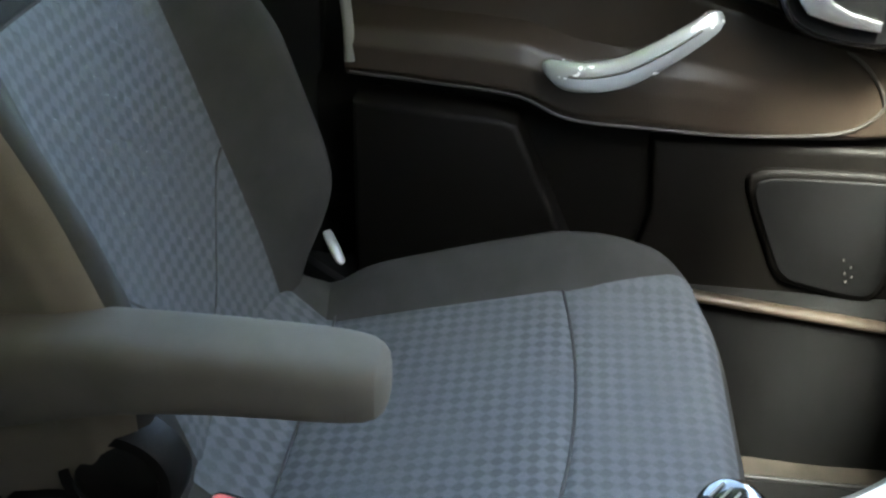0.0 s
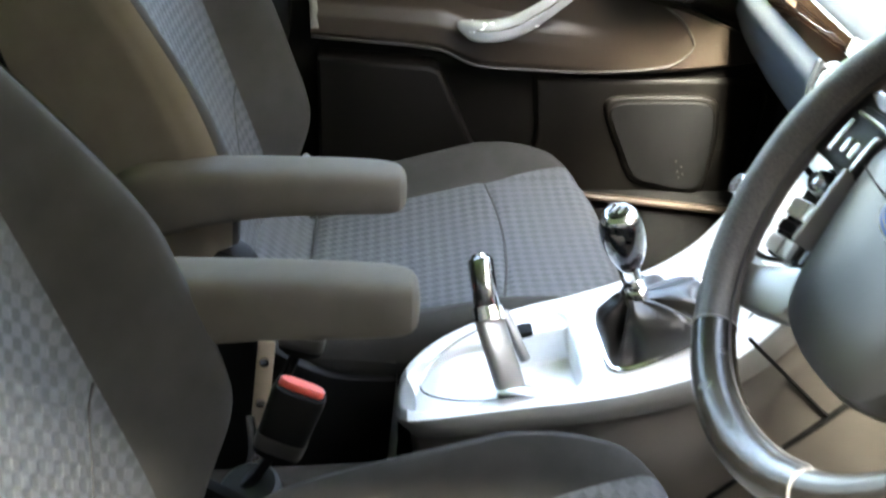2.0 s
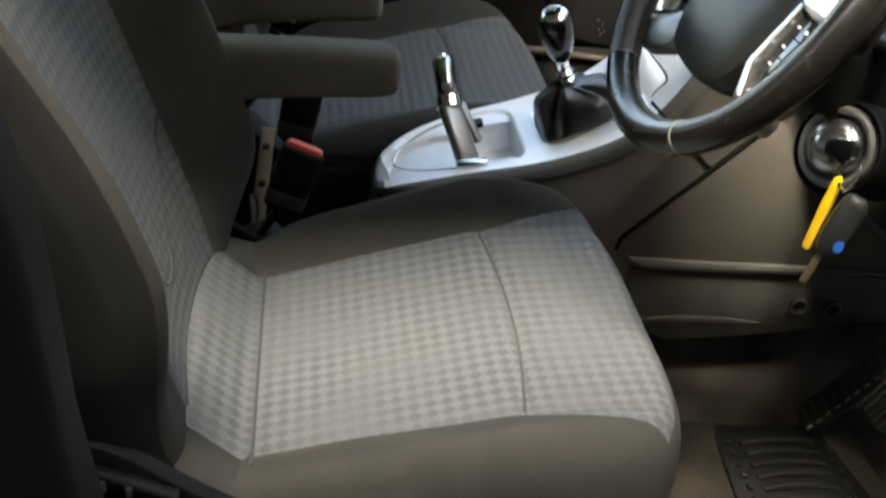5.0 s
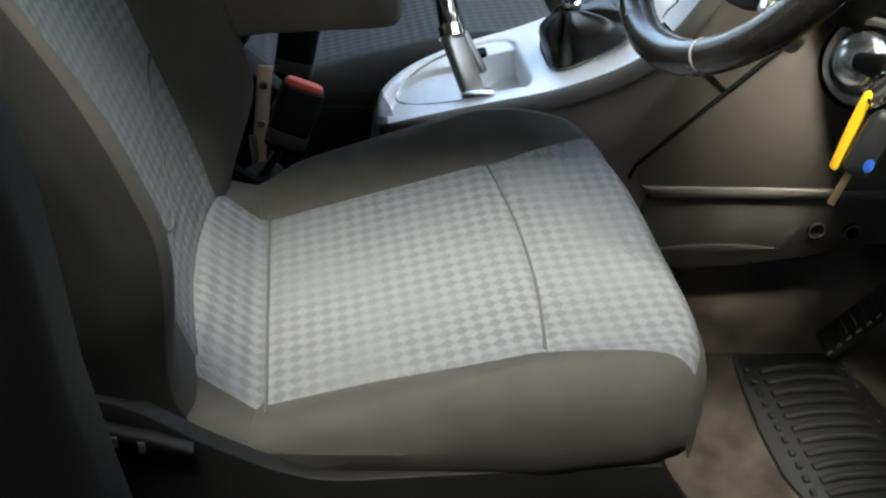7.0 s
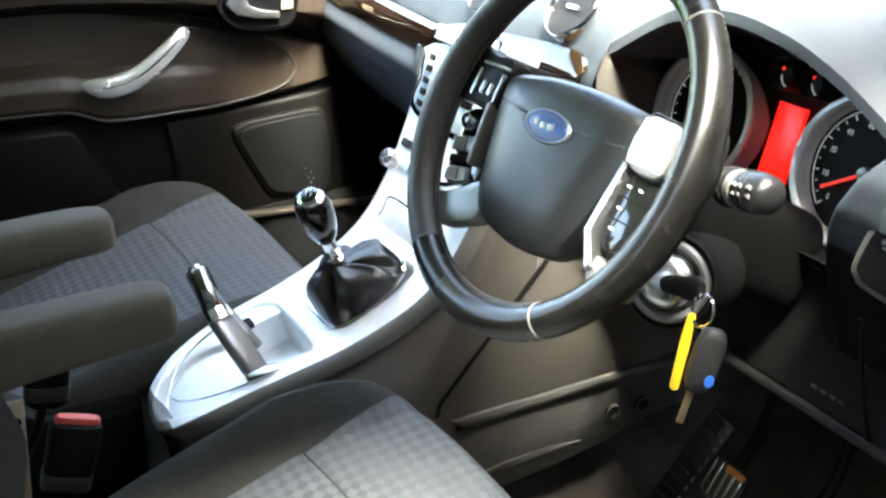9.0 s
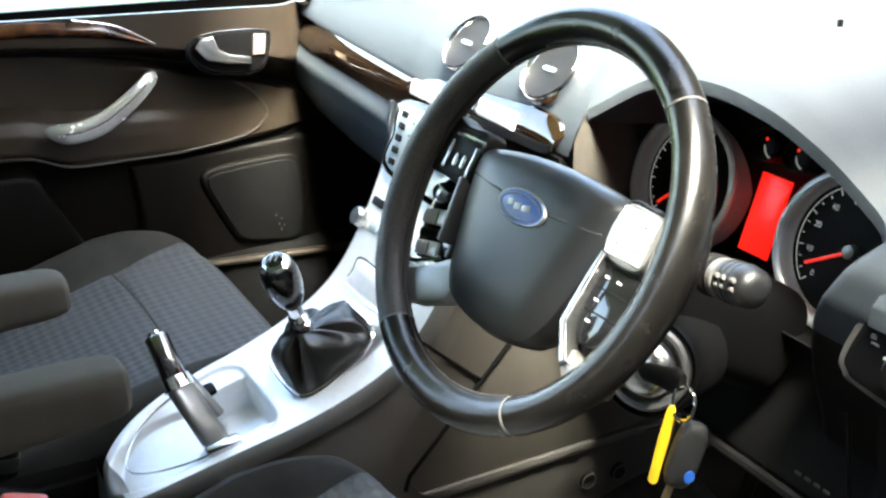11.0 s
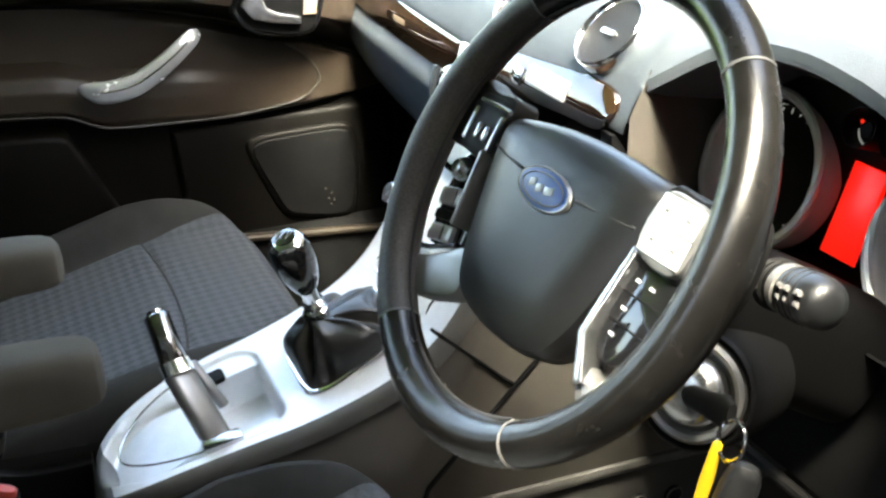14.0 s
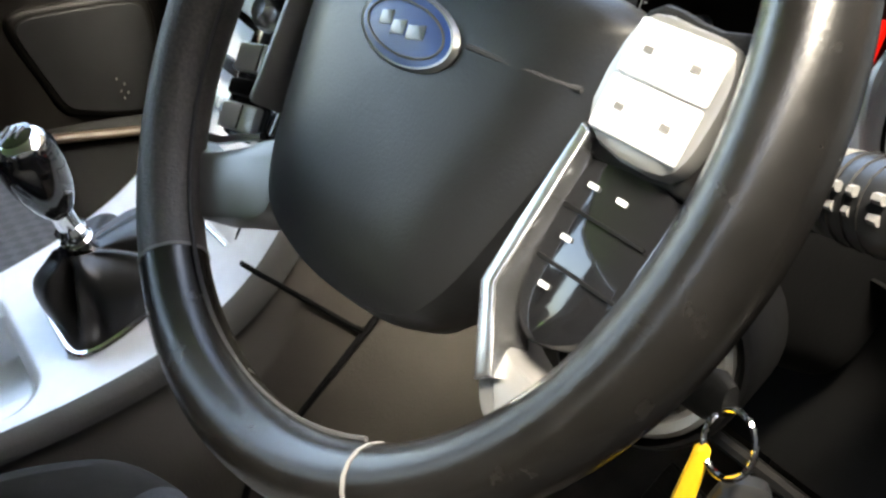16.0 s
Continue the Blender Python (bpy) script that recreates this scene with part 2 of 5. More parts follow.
def tube(points, radius, n=10, closed=False, squash=1.0, up=Vector((0, 0, 1))):
    pts = [Vector(p) for p in points]
    rad = radius if isinstance(radius, (list, tuple)) else [radius] * len(pts)
    rings = []
    for i, p in enumerate(pts):
        a = pts[i - 1] if (i or closed) else pts[i]
        b = pts[(i + 1) % len(pts)] if (i < len(pts) - 1 or closed) else pts[i]
        d = (b - a).normalized()
        s = d.cross(up)
        s = s.normalized() if s.length > 1e-4 else Vector((1, 0, 0))
        t = s.cross(d).normalized()
        rings.append([p + rad[i] * (math.cos(q) * s + squash * math.sin(q) * t) for q in (2 * math.pi * k / n for k in range(n))])
    if closed:
        rings.append(rings[0])
        bm = loft(rings, cap=False)
        bmesh.ops.remove_doubles(bm, verts=bm.verts, dist=1e-6)
        return bm
    return loft(rings)


def lathe(profile, n=32, m=None):
    """Turn (radius, height) pairs about local z."""
    rings = [[Vector((r * math.cos(2 * math.pi * k / n), r * math.sin(2 * math.pi * k / n), z)) for k in range(n)] for r, z in profile]
    bm = loft(rings, cap=True)
    if m is not None:
        bm.transform(m)
    return bm


def plate(outline, depth, m=None, bevel=0.002, seg=2):
    """A flat plate from an outline in local xy, its face at z = 0 and its back at -depth."""
    bm = bmesh.new()
    f = bm.faces.new([bm.verts.new((x, y, 0)) for x, y in outline])
    f.normal_update()
    if f.normal.z < 0:
        f.normal_flip()
    r = bmesh.ops.extrude_face_region(bm, geom=[f])
    bmesh.ops.translate(bm, vec=(0, 0, -depth), verts=[v for v in r["geom"] if isinstance(v, bmesh.types.BMVert)])
    bmesh.ops.recalc_face_normals(bm, faces=bm.faces)
    if bevel:
        rim = [e for e in bm.edges if all(abs(v.co.z) < 1e-7 for v in e.verts)]
        if not rim:
            rim = bm.edges[:]
        bmesh.ops.bevel(bm, geom=rim, offset=bevel, segments=seg, affect="EDGES", profile=0.5)
    if m is not None:
        bm.transform(m)
    return bm


def smooth_outline(points, steps=6):
    """A closed Catmull-Rom curve through 2D points."""
    out, n = [], len(points)
    for i in range(n):
        p0, p1, p2, p3 = (Vector(points[(i + k) % n]) for k in (-1, 0, 1, 2))
        for s in range(steps):
            t = s / steps
            out.append(tuple(0.5 * ((2 * p1) + (p2 - p0) * t + (2 * p0 - 5 * p1 + 4 * p2 - p3) * t * t + (3 * p1 - p0 - 3 * p2 + p3) * t ** 3)))
    return out


def smooth_line(points, steps=6):
    pts = [Vector(p) for p in points]
    pts = [2 * pts[0] - pts[1]] + pts + [2 * pts[-1] - pts[-2]]
    out = []
    for i in range(1, len(pts) - 2):
        p0, p1, p2, p3 = pts[i - 1:i + 3]
        for s in range(steps):
            t = s / steps
            out.append(0.5 * ((2 * p1) + (p2 - p0) * t + (2 * p0 - 5 * p1 + 4 * p2 - p3) * t * t + (3 * p1 - p0 - 3 * p2 + p3) * t ** 3))
    return out + [pts[-2]]


def sheet(fn, nu, nv, thick=0.0, axis=Vector((0, 0, -1))):
    """A grid surface fn(s, t), s and t from 0 to 1, with a thickness."""
    top = [fn(i / nu, j / nv) for i in range(nu + 1) for j in range(nv + 1)]
    w = nv + 1
    faces = [(i * w + j, (i + 1) * w + j, (i + 1) * w + j + 1, i * w + j + 1) for i in range(nu) for j in range(nv)]
    if not thick:
        return mesh_from(top, faces)
    n = len(top)
    low = [Vector(p) + axis * thick for p in top]
    faces += [tuple(q + n for q in f[::-1]) for f in faces]
    rim = [i * w for i in range(nu)] + [nu * w + j for j in range(nv)] + [i * w + nv for i in range(nu, 0, -1)] + [j for j in range(nv, 0, -1)]
    faces += [(rim[k], rim[(k + 1) % len(rim)], rim[(k + 1) % len(rim)] + n, rim[k] + n) for k in range(len(rim))]
    return mesh_from(top + low, faces)


def pad(fn, nu, nv, levels):
    """A cushion: a grid surface fn(s, t) whose border runs down through levels of (scale, height) to a flat bottom."""
    top = [fn(i / nu, j / nv) for i in range(nu + 1) for j in range(nv + 1)]
    w = nv + 1
    faces = [(i * w + j, (i + 1) * w + j, (i + 1) * w + j + 1, i * w + j + 1) for i in range(nu) for j in range(nv)]
    rim = [i * w for i in range(nu)] + [nu * w + j for j in range(nv)] + [i * w + nv for i in range(nu, 0, -1)] + [j for j in range(nv, 0, -1)]
    cx = sum(top[k].x for k in rim) / len(rim)
    cy = sum(top[k].y for k in rim) / len(rim)
    verts, last = list(top), rim
    for scale, z in levels:
        ring = []
        for k in rim:
            ring.append(len(verts))
            verts.append(Vector((cx + (top[k].x - cx) * scale, cy + (top[k].y - cy) * scale, z)))
        faces += [(last[k], last[(k + 1) % len(rim)], ring[(k + 1) % len(rim)], ring[k]) for k in range(len(rim))]
        last = ring
    faces.append(tuple(last))
    return mesh_from(verts, faces)


def basis(origin, x, y, z):
    m = Matrix((Vector(x).normalized(), Vector(y).normalized(), Vector(z).normalized())).transposed().to_4x4()
    return Matrix.Translation(origin) @ m


# ---- car shell (structure) ----
MID = 0.385


def structure(name, bm, mat, label, smooth=True):
    return tagged(part(name, bm, mat, smooth=smooth), label, name.rstrip("_0123456789").replace("_", " "), kind="structure")


structure("ground", box(0, 0, -0.36, 400, 400, 0.02, r=0), GRAVEL, "dark worn tarmac beside the car and green grass beyond", smooth=False)


def floor_pan(s, t):
    x, y = -1.4 + 2.5 * s, -0.42 + 1.61 * t
    z = 0.045 + 0.38 * sstep(0.72, 1.08, x) + 0.15 * sstep(-0.3, -0.75, x)
    z += 0.09 * math.exp(-((y - MID) / 0.13) ** 2) + 0.003 * math.sin(9 * x + 4 * y)
    z += 0.006 * noise.noise(Vector((x * 7, y * 7, 0)))
    return Vector((x, y, z))


structure("floor", sheet(floor_pan, 70, 50, 0.03), CARPET, "worn dark grey car carpet, dusty and brushed uneven")


def tunnel(s, t):
    x = -0.62 + 0.7 * s
    a = math.pi * t
    return Vector((x, MID - 0.09 * math.cos(a), 0.1 + (0.13 + 0.05 * s) * math.sin(a) ** 0.6))


structure("trim_tunnel", sheet(tunnel, 12, 14), CARPET, "dark carpet over the tunnel between the front seats")
# roof, windscreen, pillars, closing panels
structure("ceiling", box(-0.6, MID, 1.39, 2.04, 1.36, 0.03, r=0.01), LINER, "pale grey cloth headliner of the car roof")
# Unseen board added to cut sky light through the driver's door opening.
structure("wall_side_blocker", box(-2.62, -1.15, 1.25, 7.82, 0.08, 3.2, r=0.01), BLOCKER_BROWN, "unseen plain dark brown board added beside the car to block sky light")
# Unseen wall added ahead so that less sky shines in through the windscreen.
structure("wall_front_blocker", box(3.3, -0.9, 2.0, 0.2, 6.2, 4.8, r=0.02), BLOCKER_BROWN, "unseen plain dark wall added ahead of the car to block low sky light")
structure("wall_open_door", box(0.98, -0.72, 0.55, 0.09, 0.64, 0.72, r=0.03), PLASTIC, "dark trim of the wide open driver's door")
ws = [Vector((1.38, 1.02, 0.9)), Vector((1.38, -0.25, 0.9)), Vector((0.42, -0.2, 1.38)), Vector((0.42, 0.97, 1.38))]
pane = structure("window_1", mesh_from(ws, [(0, 1, 2, 3)]), PANE, "clear sloping windscreen glass", smooth=False)
pane.visible_shadow = False
for k, y in ((1, -0.3), (2, 1.07)):
    structure("trim_pillar_%d" % k, tube([(1.4, y, 0.86), (0.85, y + 0.01 * (3 - 2 * k), 1.14), (0.4, y + 0.03 * (3 - 2 * k), 1.38)], [0.045, 0.04, 0.04]), LINER, "grey trim of the windscreen pillar")
    structure("trim_roof_rail_%d" % k, tube([(0.42, y + 0.03, 1.36), (-0.4, y + 0.03, 1.4), (-1.6, y + 0.03, 1.37)], 0.04), LINER, "grey roof rail above the doors")
structure("trim_scuttle", box(1.42, MID, 0.78, 0.08, 1.5, 0.22, r=0.02), PLASTIC, "dark panel under the windscreen")
structure("wall_rear", box(-1.62, MID, 0.72, 0.06, 1.5, 1.3, r=0.02), PLASTIC, "dark closed rear of the cabin")
structure("wall_side_rear", box(-0.89, 1.2, 0.47, 1.4, 0.06, 0.86, r=0.02), PLASTIC, "dark rear side trim of the cabin")
structure("wall_side_near", box(-1.05, -0.42, 0.5, 1.1, 0.06, 0.72, r=0.02), PAINT, "painted rear side of the car")
structure("trim_b_pillar_1", tube([(-0.52, 1.12, 0.1), (-0.5, 1.12, 0.7), (-0.56, 1.1, 1.38)], [0.06, 0.06, 0.045], n=12), PLASTIC, "dark pillar trim behind the far door")
structure("wall_kick", box(0.88, 1.19, 0.44, 0.54, 0.05, 0.86, r=0.02), PLASTIC, "dark kick panel ahead of the passenger door")
structure("wall_pillar_low", box(-0.25, 1.165, 0.5, 0.12, 0.04, 0.8, r=0.015), PLASTIC, "dark pillar foot behind the passenger door")
# Opaque unseen panel, added to stop light reaching the driver's backrest from behind.
structure("wall_rear_door", box(-1.06, -0.405, 1.1, 1.06, 0.02, 0.5, r=0.006), GLOSS, "unseen dark opaque panel added in the closed rear door to block light")
structure("trim_pillar_post", plate(smooth_outline([(-0.258, 0.2), (-0.26, 0.6), (-0.275, 0.8), (-0.34, 1.0), (-0.43, 1.3), (-0.45, 1.385), (-0.6, 1.385), (-0.62, 0.8), (-0.62, 0.2)], 4), 0.06, basis((0, -0.43, 0), (1, 0, 0), (0, 0, 1), (0, -1, 0)), bevel=0.02, seg=4), BLACK, "black post between the front and rear doors")
structure("trim_sill_1", box(0.25, -0.4, 0.12, 1.5, 0.12, 0.2, r=0.02), PLASTIC, "dark sill plate of the open door")
structure("trim_sill_2", loft([[Vector((x, 1.088 + a, 0.3345 - 0.104 * (x - 0.1) + b)) for a, b in oval(0.01, 0.0065, 12)] for x in (0.22, 0.3, 0.4, 0.63)]), DOORPL, "grey scuffed strip along the foot of the passenger door")
# The sill's shade is put into its near-black colour.
structure("trim_sill_3", box(0.15, 1.14, 0.15, 1.5, 0.1, 0.3, r=0.02), MAT_SHADE_BLACK, "black sill under the passenger door, darkened further for its shade")
structure("wall_bulkhead", box(1.12, MID, 0.5, 0.06, 1.56, 0.8, r=0.02), CARPET, "dark carpeted bulkhead behind the pedals")


# ---- seats ----
def car_seat(x0, y0, side, label):
    """side: +1 where the armrest is on the left of the seat, -1 on the right."""
    seat = thing("car_seat", label, "car seat", (x0, y0, 0.045), "front seats")
    dz = -0.045

    def half(x):
        return interp(x, (-0.26, -0.1, 0.1, 0.2, 0.28), (0.215, 0.238, 0.256, 0.252, 0.228))

    def top(x, y):
        a = abs(y)
        h = interp(x, (-0.27, -0.225, -0.17, -0.05, 0.09, 0.25, 0.3), (0.405, 0.385, 0.335, 0.366, 0.398, 0.407, 0.408))
        z = h - 0.006 * max(0, 1 - (a / 0.16) ** 2) * sstep(-0.17, -0.05, x)
        taper = sstep(-0.27, -0.12, x) * (1 - 0.6 * sstep(0.13, 0.28, x))
        z += (0.056 if y > 0 else 0.024) * taper * sstep(0.165, 0.225, a)
        w = half(x)
        e = 0.05
        if a > w - e:
            z -= 0.05 * (1 - math.sqrt(max(0, 1 - ((a - w + e) / e) ** 2)))
        xf = 0.288 - 0.045 * (a / 0.235) ** 4
        if x > xf - 0.045:
            z -= 0.06 * (1 - math.sqrt(max(0, 1 - min(1, (x - xf + 0.045) / 0.045) ** 2)))
        return z

    def body(s, t):
        t = 0.5 - 0.5 * math.cos(math.pi * (0.12 + 0.76 * t)) / math.cos(math.pi * 0.12)
        s = 1 - (1 - s) ** 1.35
        y = (2 * t - 1)
        x = -0.27 + s * (0.27 + 0.288 - 0.045 * abs(y) ** 4)
        y *= half(x)
        return Vector((x, y, top(x, y) + dz))

    cushion = part("seat_cushion", pad(body, 44, 36, [(1.004, 0.342 + dz), (0.995, 0.322 + dz), (0.97, 0.305 + dz), (0.93, 0.3 + dz)]), FABRIC, seat)

    def panel(name, xa, xb, mat, wa, wb, lab="", bows=(0, 0)):
        def fn(s, t):
            w = wa + (wb - wa) * s
            y = (2 * t - 1) * w
            bow = 0.016 * (1 - (y / w) ** 2)
            if y < 0:
                y *= 1 + 0.085 * sstep(-0.1, 0.15, xa + (xb - xa) * s)
            xs, xe = xa + bow * bows[0], xb + bow * bows[1]
            xe = min(xe, 0.288 - 0.045 * (abs(y) / 0.235) ** 4 - 0.014)
            x = xs + (xe - xs) * s
            edge = min(s * (xb - xa), (1 - s) * (xb - xa), w * (1 - abs(2 * t - 1)))
            return Vector((x, y, top(x, y) + dz + 0.0006 + 0.003 * math.sqrt(sstep(0, 0.007, edge))))
        return part(name, sheet(fn, max(10, int((xb - xa) / 0.008)), 40), mat, cushion, lab)

    panel("rear_pad", -0.16, 0.1045, WEAVE, 0.163, 0.173, "dimpled grey woven pad", (0, 1))
    panel("front_pad", 0.1055, 0.27, WEAVE, 0.173, 0.2, "dimpled grey woven pad", (1, 0.3))
    panel("back_strip", -0.25, -0.163, WEAVE, 0.165, 0.167, "dimpled strip under the backrest")
    for xs, bow in ((0.105, 0.016), (-0.1615, 0.0)):
        run = [(xs + bow * (1 - (y / 0.173) ** 2), y) for y in np.linspace(-0.178, 0.172, 25)]
        part("seam", tube([(x, y, top(x, y) + dz + 0.0012) for x, y in run], 0.0017, n=6), SEAM, cushion)
    # backrest in its own slanted frame: x up, z forward
    lean = radians(18.0)
    frame_m = basis((-0.215, 0, 0.36 + dz), (-math.sin(lean), 0, math.cos(lean)), (0, -1, 0), (math.cos(lean), 0, math.sin(lean)))

    def bwidth(u):
        return interp(u, (-0.04, 0.05, 0.16, 0.3, 0.45, 0.62), (0.205, 0.232, 0.252, 0.25, 0.232, 0.195))

    def front(u, v):
        a = abs(v)
        z = -0.012 * max(0, 1 - (a / 0.15) ** 2)
        z += (0.066 * sstep(0.02, 0.24, u) if v > 0 else 0.092 * sstep(-0.04, 0.13, u)) * (1 - 0.62 * sstep(0.28, 0.56, u)) * sstep(0.125, 0.235, a)
        w = bwidth(u)
        if a > w - 0.035:
            z -= 0.05 * (1 - math.sqrt(max(0, 1 - ((a - w + 0.035) / 0.035) ** 2)))
        if u > 0.57:
            z -= 0.05 * (1 - math.sqrt(max(0, 1 - min(1, (u - 0.57) / 0.055) ** 2)))
        return z

    def bbody(s, t):
        t = 0.5 - 0.5 * math.cos(math.pi * (0.12 + 0.76 * t)) / math.cos(math.pi * 0.12)
        u = -0.04 + 0.66 * s
        v = (2 * t - 1) * bwidth(u)
        return Vector((u, v, front(u, v)))

    back = part("backrest", pad(bbody, 44, 40, [(1.0, -0.05), (0.99, -0.1), (0.93, -0.13), (0.85, -0.135)]), FABRIC, seat, m=frame_m)

    def bpanel(name, ua, ub, wa, wb, mat, lab):
        def fn(s, t):
            u = ua + (ub - ua) * s
            w = wa + (wb - wa) * s
            v = (2 * t - 1) * w
            edge = min(s * (ub - ua), (1 - s) * (ub - ua), w - abs(v))
            return Vector((u, v, front(u, v) + 0.0006 + 0.003 * math.sqrt(sstep(0, 0.007, edge))))
        return part(name, sheet(fn, max(10, int((ub - ua) / 0.009)), 36), mat, back, lab)

    bpanel("back_pad", 0.02, 0.44, 0.145, 0.146, WEAVE, "dimpled grey woven back pad")
    bpanel("upper_pad", 0.443, 0.56, 0.146, 0.13, FABRIC_DARK, "plain charcoal upper pad")
    arc = [(0.06 + 0.15 * math.sqrt((v / 0.14) ** 2 + 0.04), v, front(0.06 + 0.15 * math.sqrt((v / 0.14) ** 2 + 0.04), v) + 0.003) for v in np.linspace(-0.143, 0.143, 31)]
    part("seam", tube(arc, 0.0018, n=6, up=Vector((0, 0, 1))), SEAM, back)
    for q in (1, -1):
        def flank(s, t, q=q):
            u = -0.02 + 0.58 * s
            w = bwidth(u)
            crest = w - 0.012
            if t < 0.5:
                v = crest + (w - crest) * math.sin(math.pi * t)
                return Vector((u, q * (v + 0.0025 * sstep(0.3, 0.5, t)), front(u, q * v) + 0.002))
            k = 2 * t - 1
            return Vector((u, q * (w * (1 - 0.02 * k) + 0.0025), front(u, q * w) + 0.002 + (-0.125 - front(u, q * w)) * k))
        # The door side takes the darker cloth: its shade is put into the colour.
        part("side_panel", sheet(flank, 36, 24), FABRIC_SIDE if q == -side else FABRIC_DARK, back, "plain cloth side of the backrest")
    # armrest
    yc = side * 0.258
    tip = 0.0 if side > 0 else -0.032
    rows = [(0.006 + tip, 0.596, 0.012, 0.018), (0.0 + tip, 0.597, 0.028, 0.028), (-0.02 + tip, 0.598, 0.034, 0.032), (-0.1, 0.599, 0.035, 0.033), (-0.2, 0.597, 0.036, 0.036),
            (-0.27, 0.588, 0.036, 0.046), (-0.32, 0.578, 0.036, 0.054), (-0.352, 0.571, 0.032, 0.046), (-0.366, 0.568, 0.018, 0.03)]
    slim, drop = (1.0, 0.015) if side > 0 else (0.84, 0.004)
    rings = [[Vector((x, yc + a, z - drop + dz + b)) for a, b in oval(w, h * slim, 24, 3.4)] for x, z, w, h in rows]
    arm = part("armrest", loft(rings), ARM_CLOTH, seat, "padded cloth armrest, folded down", sub=1)
    part("base_pan", box(-0.03, 0, 0.235 + dz, 0.46, 0.42, 0.13, r=0.02), BLACK, seat)
    # frame, recliner cap and side trim
    for q in (1, -1):
        if q == side:
            part("recliner_cap", lathe([(0.0, 0.012), (0.03, 0.012), (0.036, 0.008), (0.038, 0.011), (0.047, 0.01), (0.053, 0.003), (0.055, -0.02)], 36,
                                       basis((-0.255, q * 0.236, 0.455 + dz), (1, 0, 0), (0, 0, -q), (0, q, 0))), PLASTIC, seat, "round plastic recliner cover")
        outline = [(-0.36, 0.4), (-0.33, 0.43), (-0.28, 0.43), (-0.2, 0.37), (-0.12, 0.325), (-0.02, 0.318), (0.18, 0.312), (0.225, 0.29), (0.23, 0.17), (-0.3, 0.16), (-0.36, 0.22)]
        part("side_trim", plate(smooth_outline([(x, (z + dz) * 1.0) for x, z in outline], 4), 0.018, basis((0, q * 0.25, 0), (1, 0, 0), (0, 0, 1), (0, -1, 0)) if q < 0 else basis((0, q * 0.25, 0), (-1, 0, 0), (0, 0, 1), (0, 1, 0)) @ Matrix.Diagonal((-1, 1, 1, 1)), bevel=0.004), BLACK, seat, "dark plastic seat side trim")
        part("runner", box(0.0, q * 0.19, 0.05, 0.56, 0.035, 0.05, r=0.006), BLACK, seat)
        part("riser", box(0.0, q * 0.19, 0.13, 0.44, 0.02, 0.12, r=0.006), BLACK, seat)
    return seat


driver = car_seat(0.0, 0.018, 1, "grey cloth driver's seat with dimpled woven pads and armrest")
passenger = car_seat(0.022, 0.765, -1, "grey cloth passenger seat with dimpled woven pads and armrest")
lev = thing("seat_lever", "black recliner lever with pale worn marks beside the driver's seat", "lever", (-0.3, -0.225, 0.41))
part("lever_arm", loft([[Vector((x, -0.012 + a, z + b)) for a, b in oval(0.008, h, 12)] for x, z, h in ((-0.02, 0.012, 0.006), (0.0, 0.0, 0.009), (0.05, -0.02, 0.008), (0.08, -0.032, 0.004))]), BLACK, lev)
for k in (0, 1, 2):
    part("lever_mark", box(-0.005 + 0.022 * k, -0.021, -0.002 - 0.008 * k, 0.006, 0.002, 0.012, r=0.0008), SLATE, lev, "pale worn mark")


# ---- seat belt buckles ----
def buckle(x, y, z, tilt, lab):
    b = thing("seat_belt_buckle", lab, "buckle", (x, y, 0.3), "seat belt buckles")
    m = pose(0, 0, z - 0.3, 0, tilt, -8)
    part("housing", loft([[m @ Vector((a, c, h)) for a, c in oval(w, d, 20, 4)] for h, w, d in ((-0.1, 0.018, 0.012), (-0.094, 0.026, 0.015), (-0.066, 0.027, 0.0155), (-0.012, 0.029, 0.0165), (-0.004, 0.0265, 0.015))]), BLACK, b)
    part("button", loft([[m @ Vector((a, c, h)) for a, c in oval(w, d, 16, 4)] for h, w, d in ((-0.012, 0.0245, 0.0075), (0.0, 0.0245, 0.0075), (0.003, 0.022, 0.006))]), RED, b, "red release button")
    part("band", loft([[m @ Vector((a, c, h)) for a, c in oval(w, d, 20, 4)] for h, w, d in ((-0.088, 0.0265, 0.0155), (-0.086, 0.0275, 0.0165), (-0.07, 0.028, 0.017), (-0.068, 0.0275, 0.0165))]), LOWPL, b, "grey band round the buckle's foot")
    part("stalk", tube([m @ Vector((0, 0, -0.08)), m @ Vector((-0.01, 0, -0.13)), m @ Vector((-0.035, 0, -0.2))], 0.011, n=8, squash=0.6), PLASTIC, b)


buckle(-0.112, 0.31, 0.458, 19, "black belt buckle with red button beside the driver's seat")
buckle(-0.112, 0.472, 0.487, 10, "black belt buckle with red button beside the passenger seat")
cup = thing("loose_cap", "round black plastic cap lying beside the seat", "cap", (-0.17, 0.32, 0.3))
part("shell", lathe([(0.0, 0.0), (0.03, 0.0), (0.034, 0.006), (0.034, 0.03), (0.03, 0.034), (0.0, 0.034)], 24, pose(0.0, 0, -0.01, 12, -8, 0)), RUBBER, cup)
bracket = thing("seat_bracket", "bright worn metal bracket beside the passenger seat frame", "bracket", (-0.2, 0.455, 0.2))
b = box(0.008, 0, 0.12, 0.02, 0.004, 0.2, r=0.0015)
b.transform(Matrix.Rotation(radians(7), 4, "Y"))
part("bar", b, BEIGE, bracket, "tan bar of the bracket")
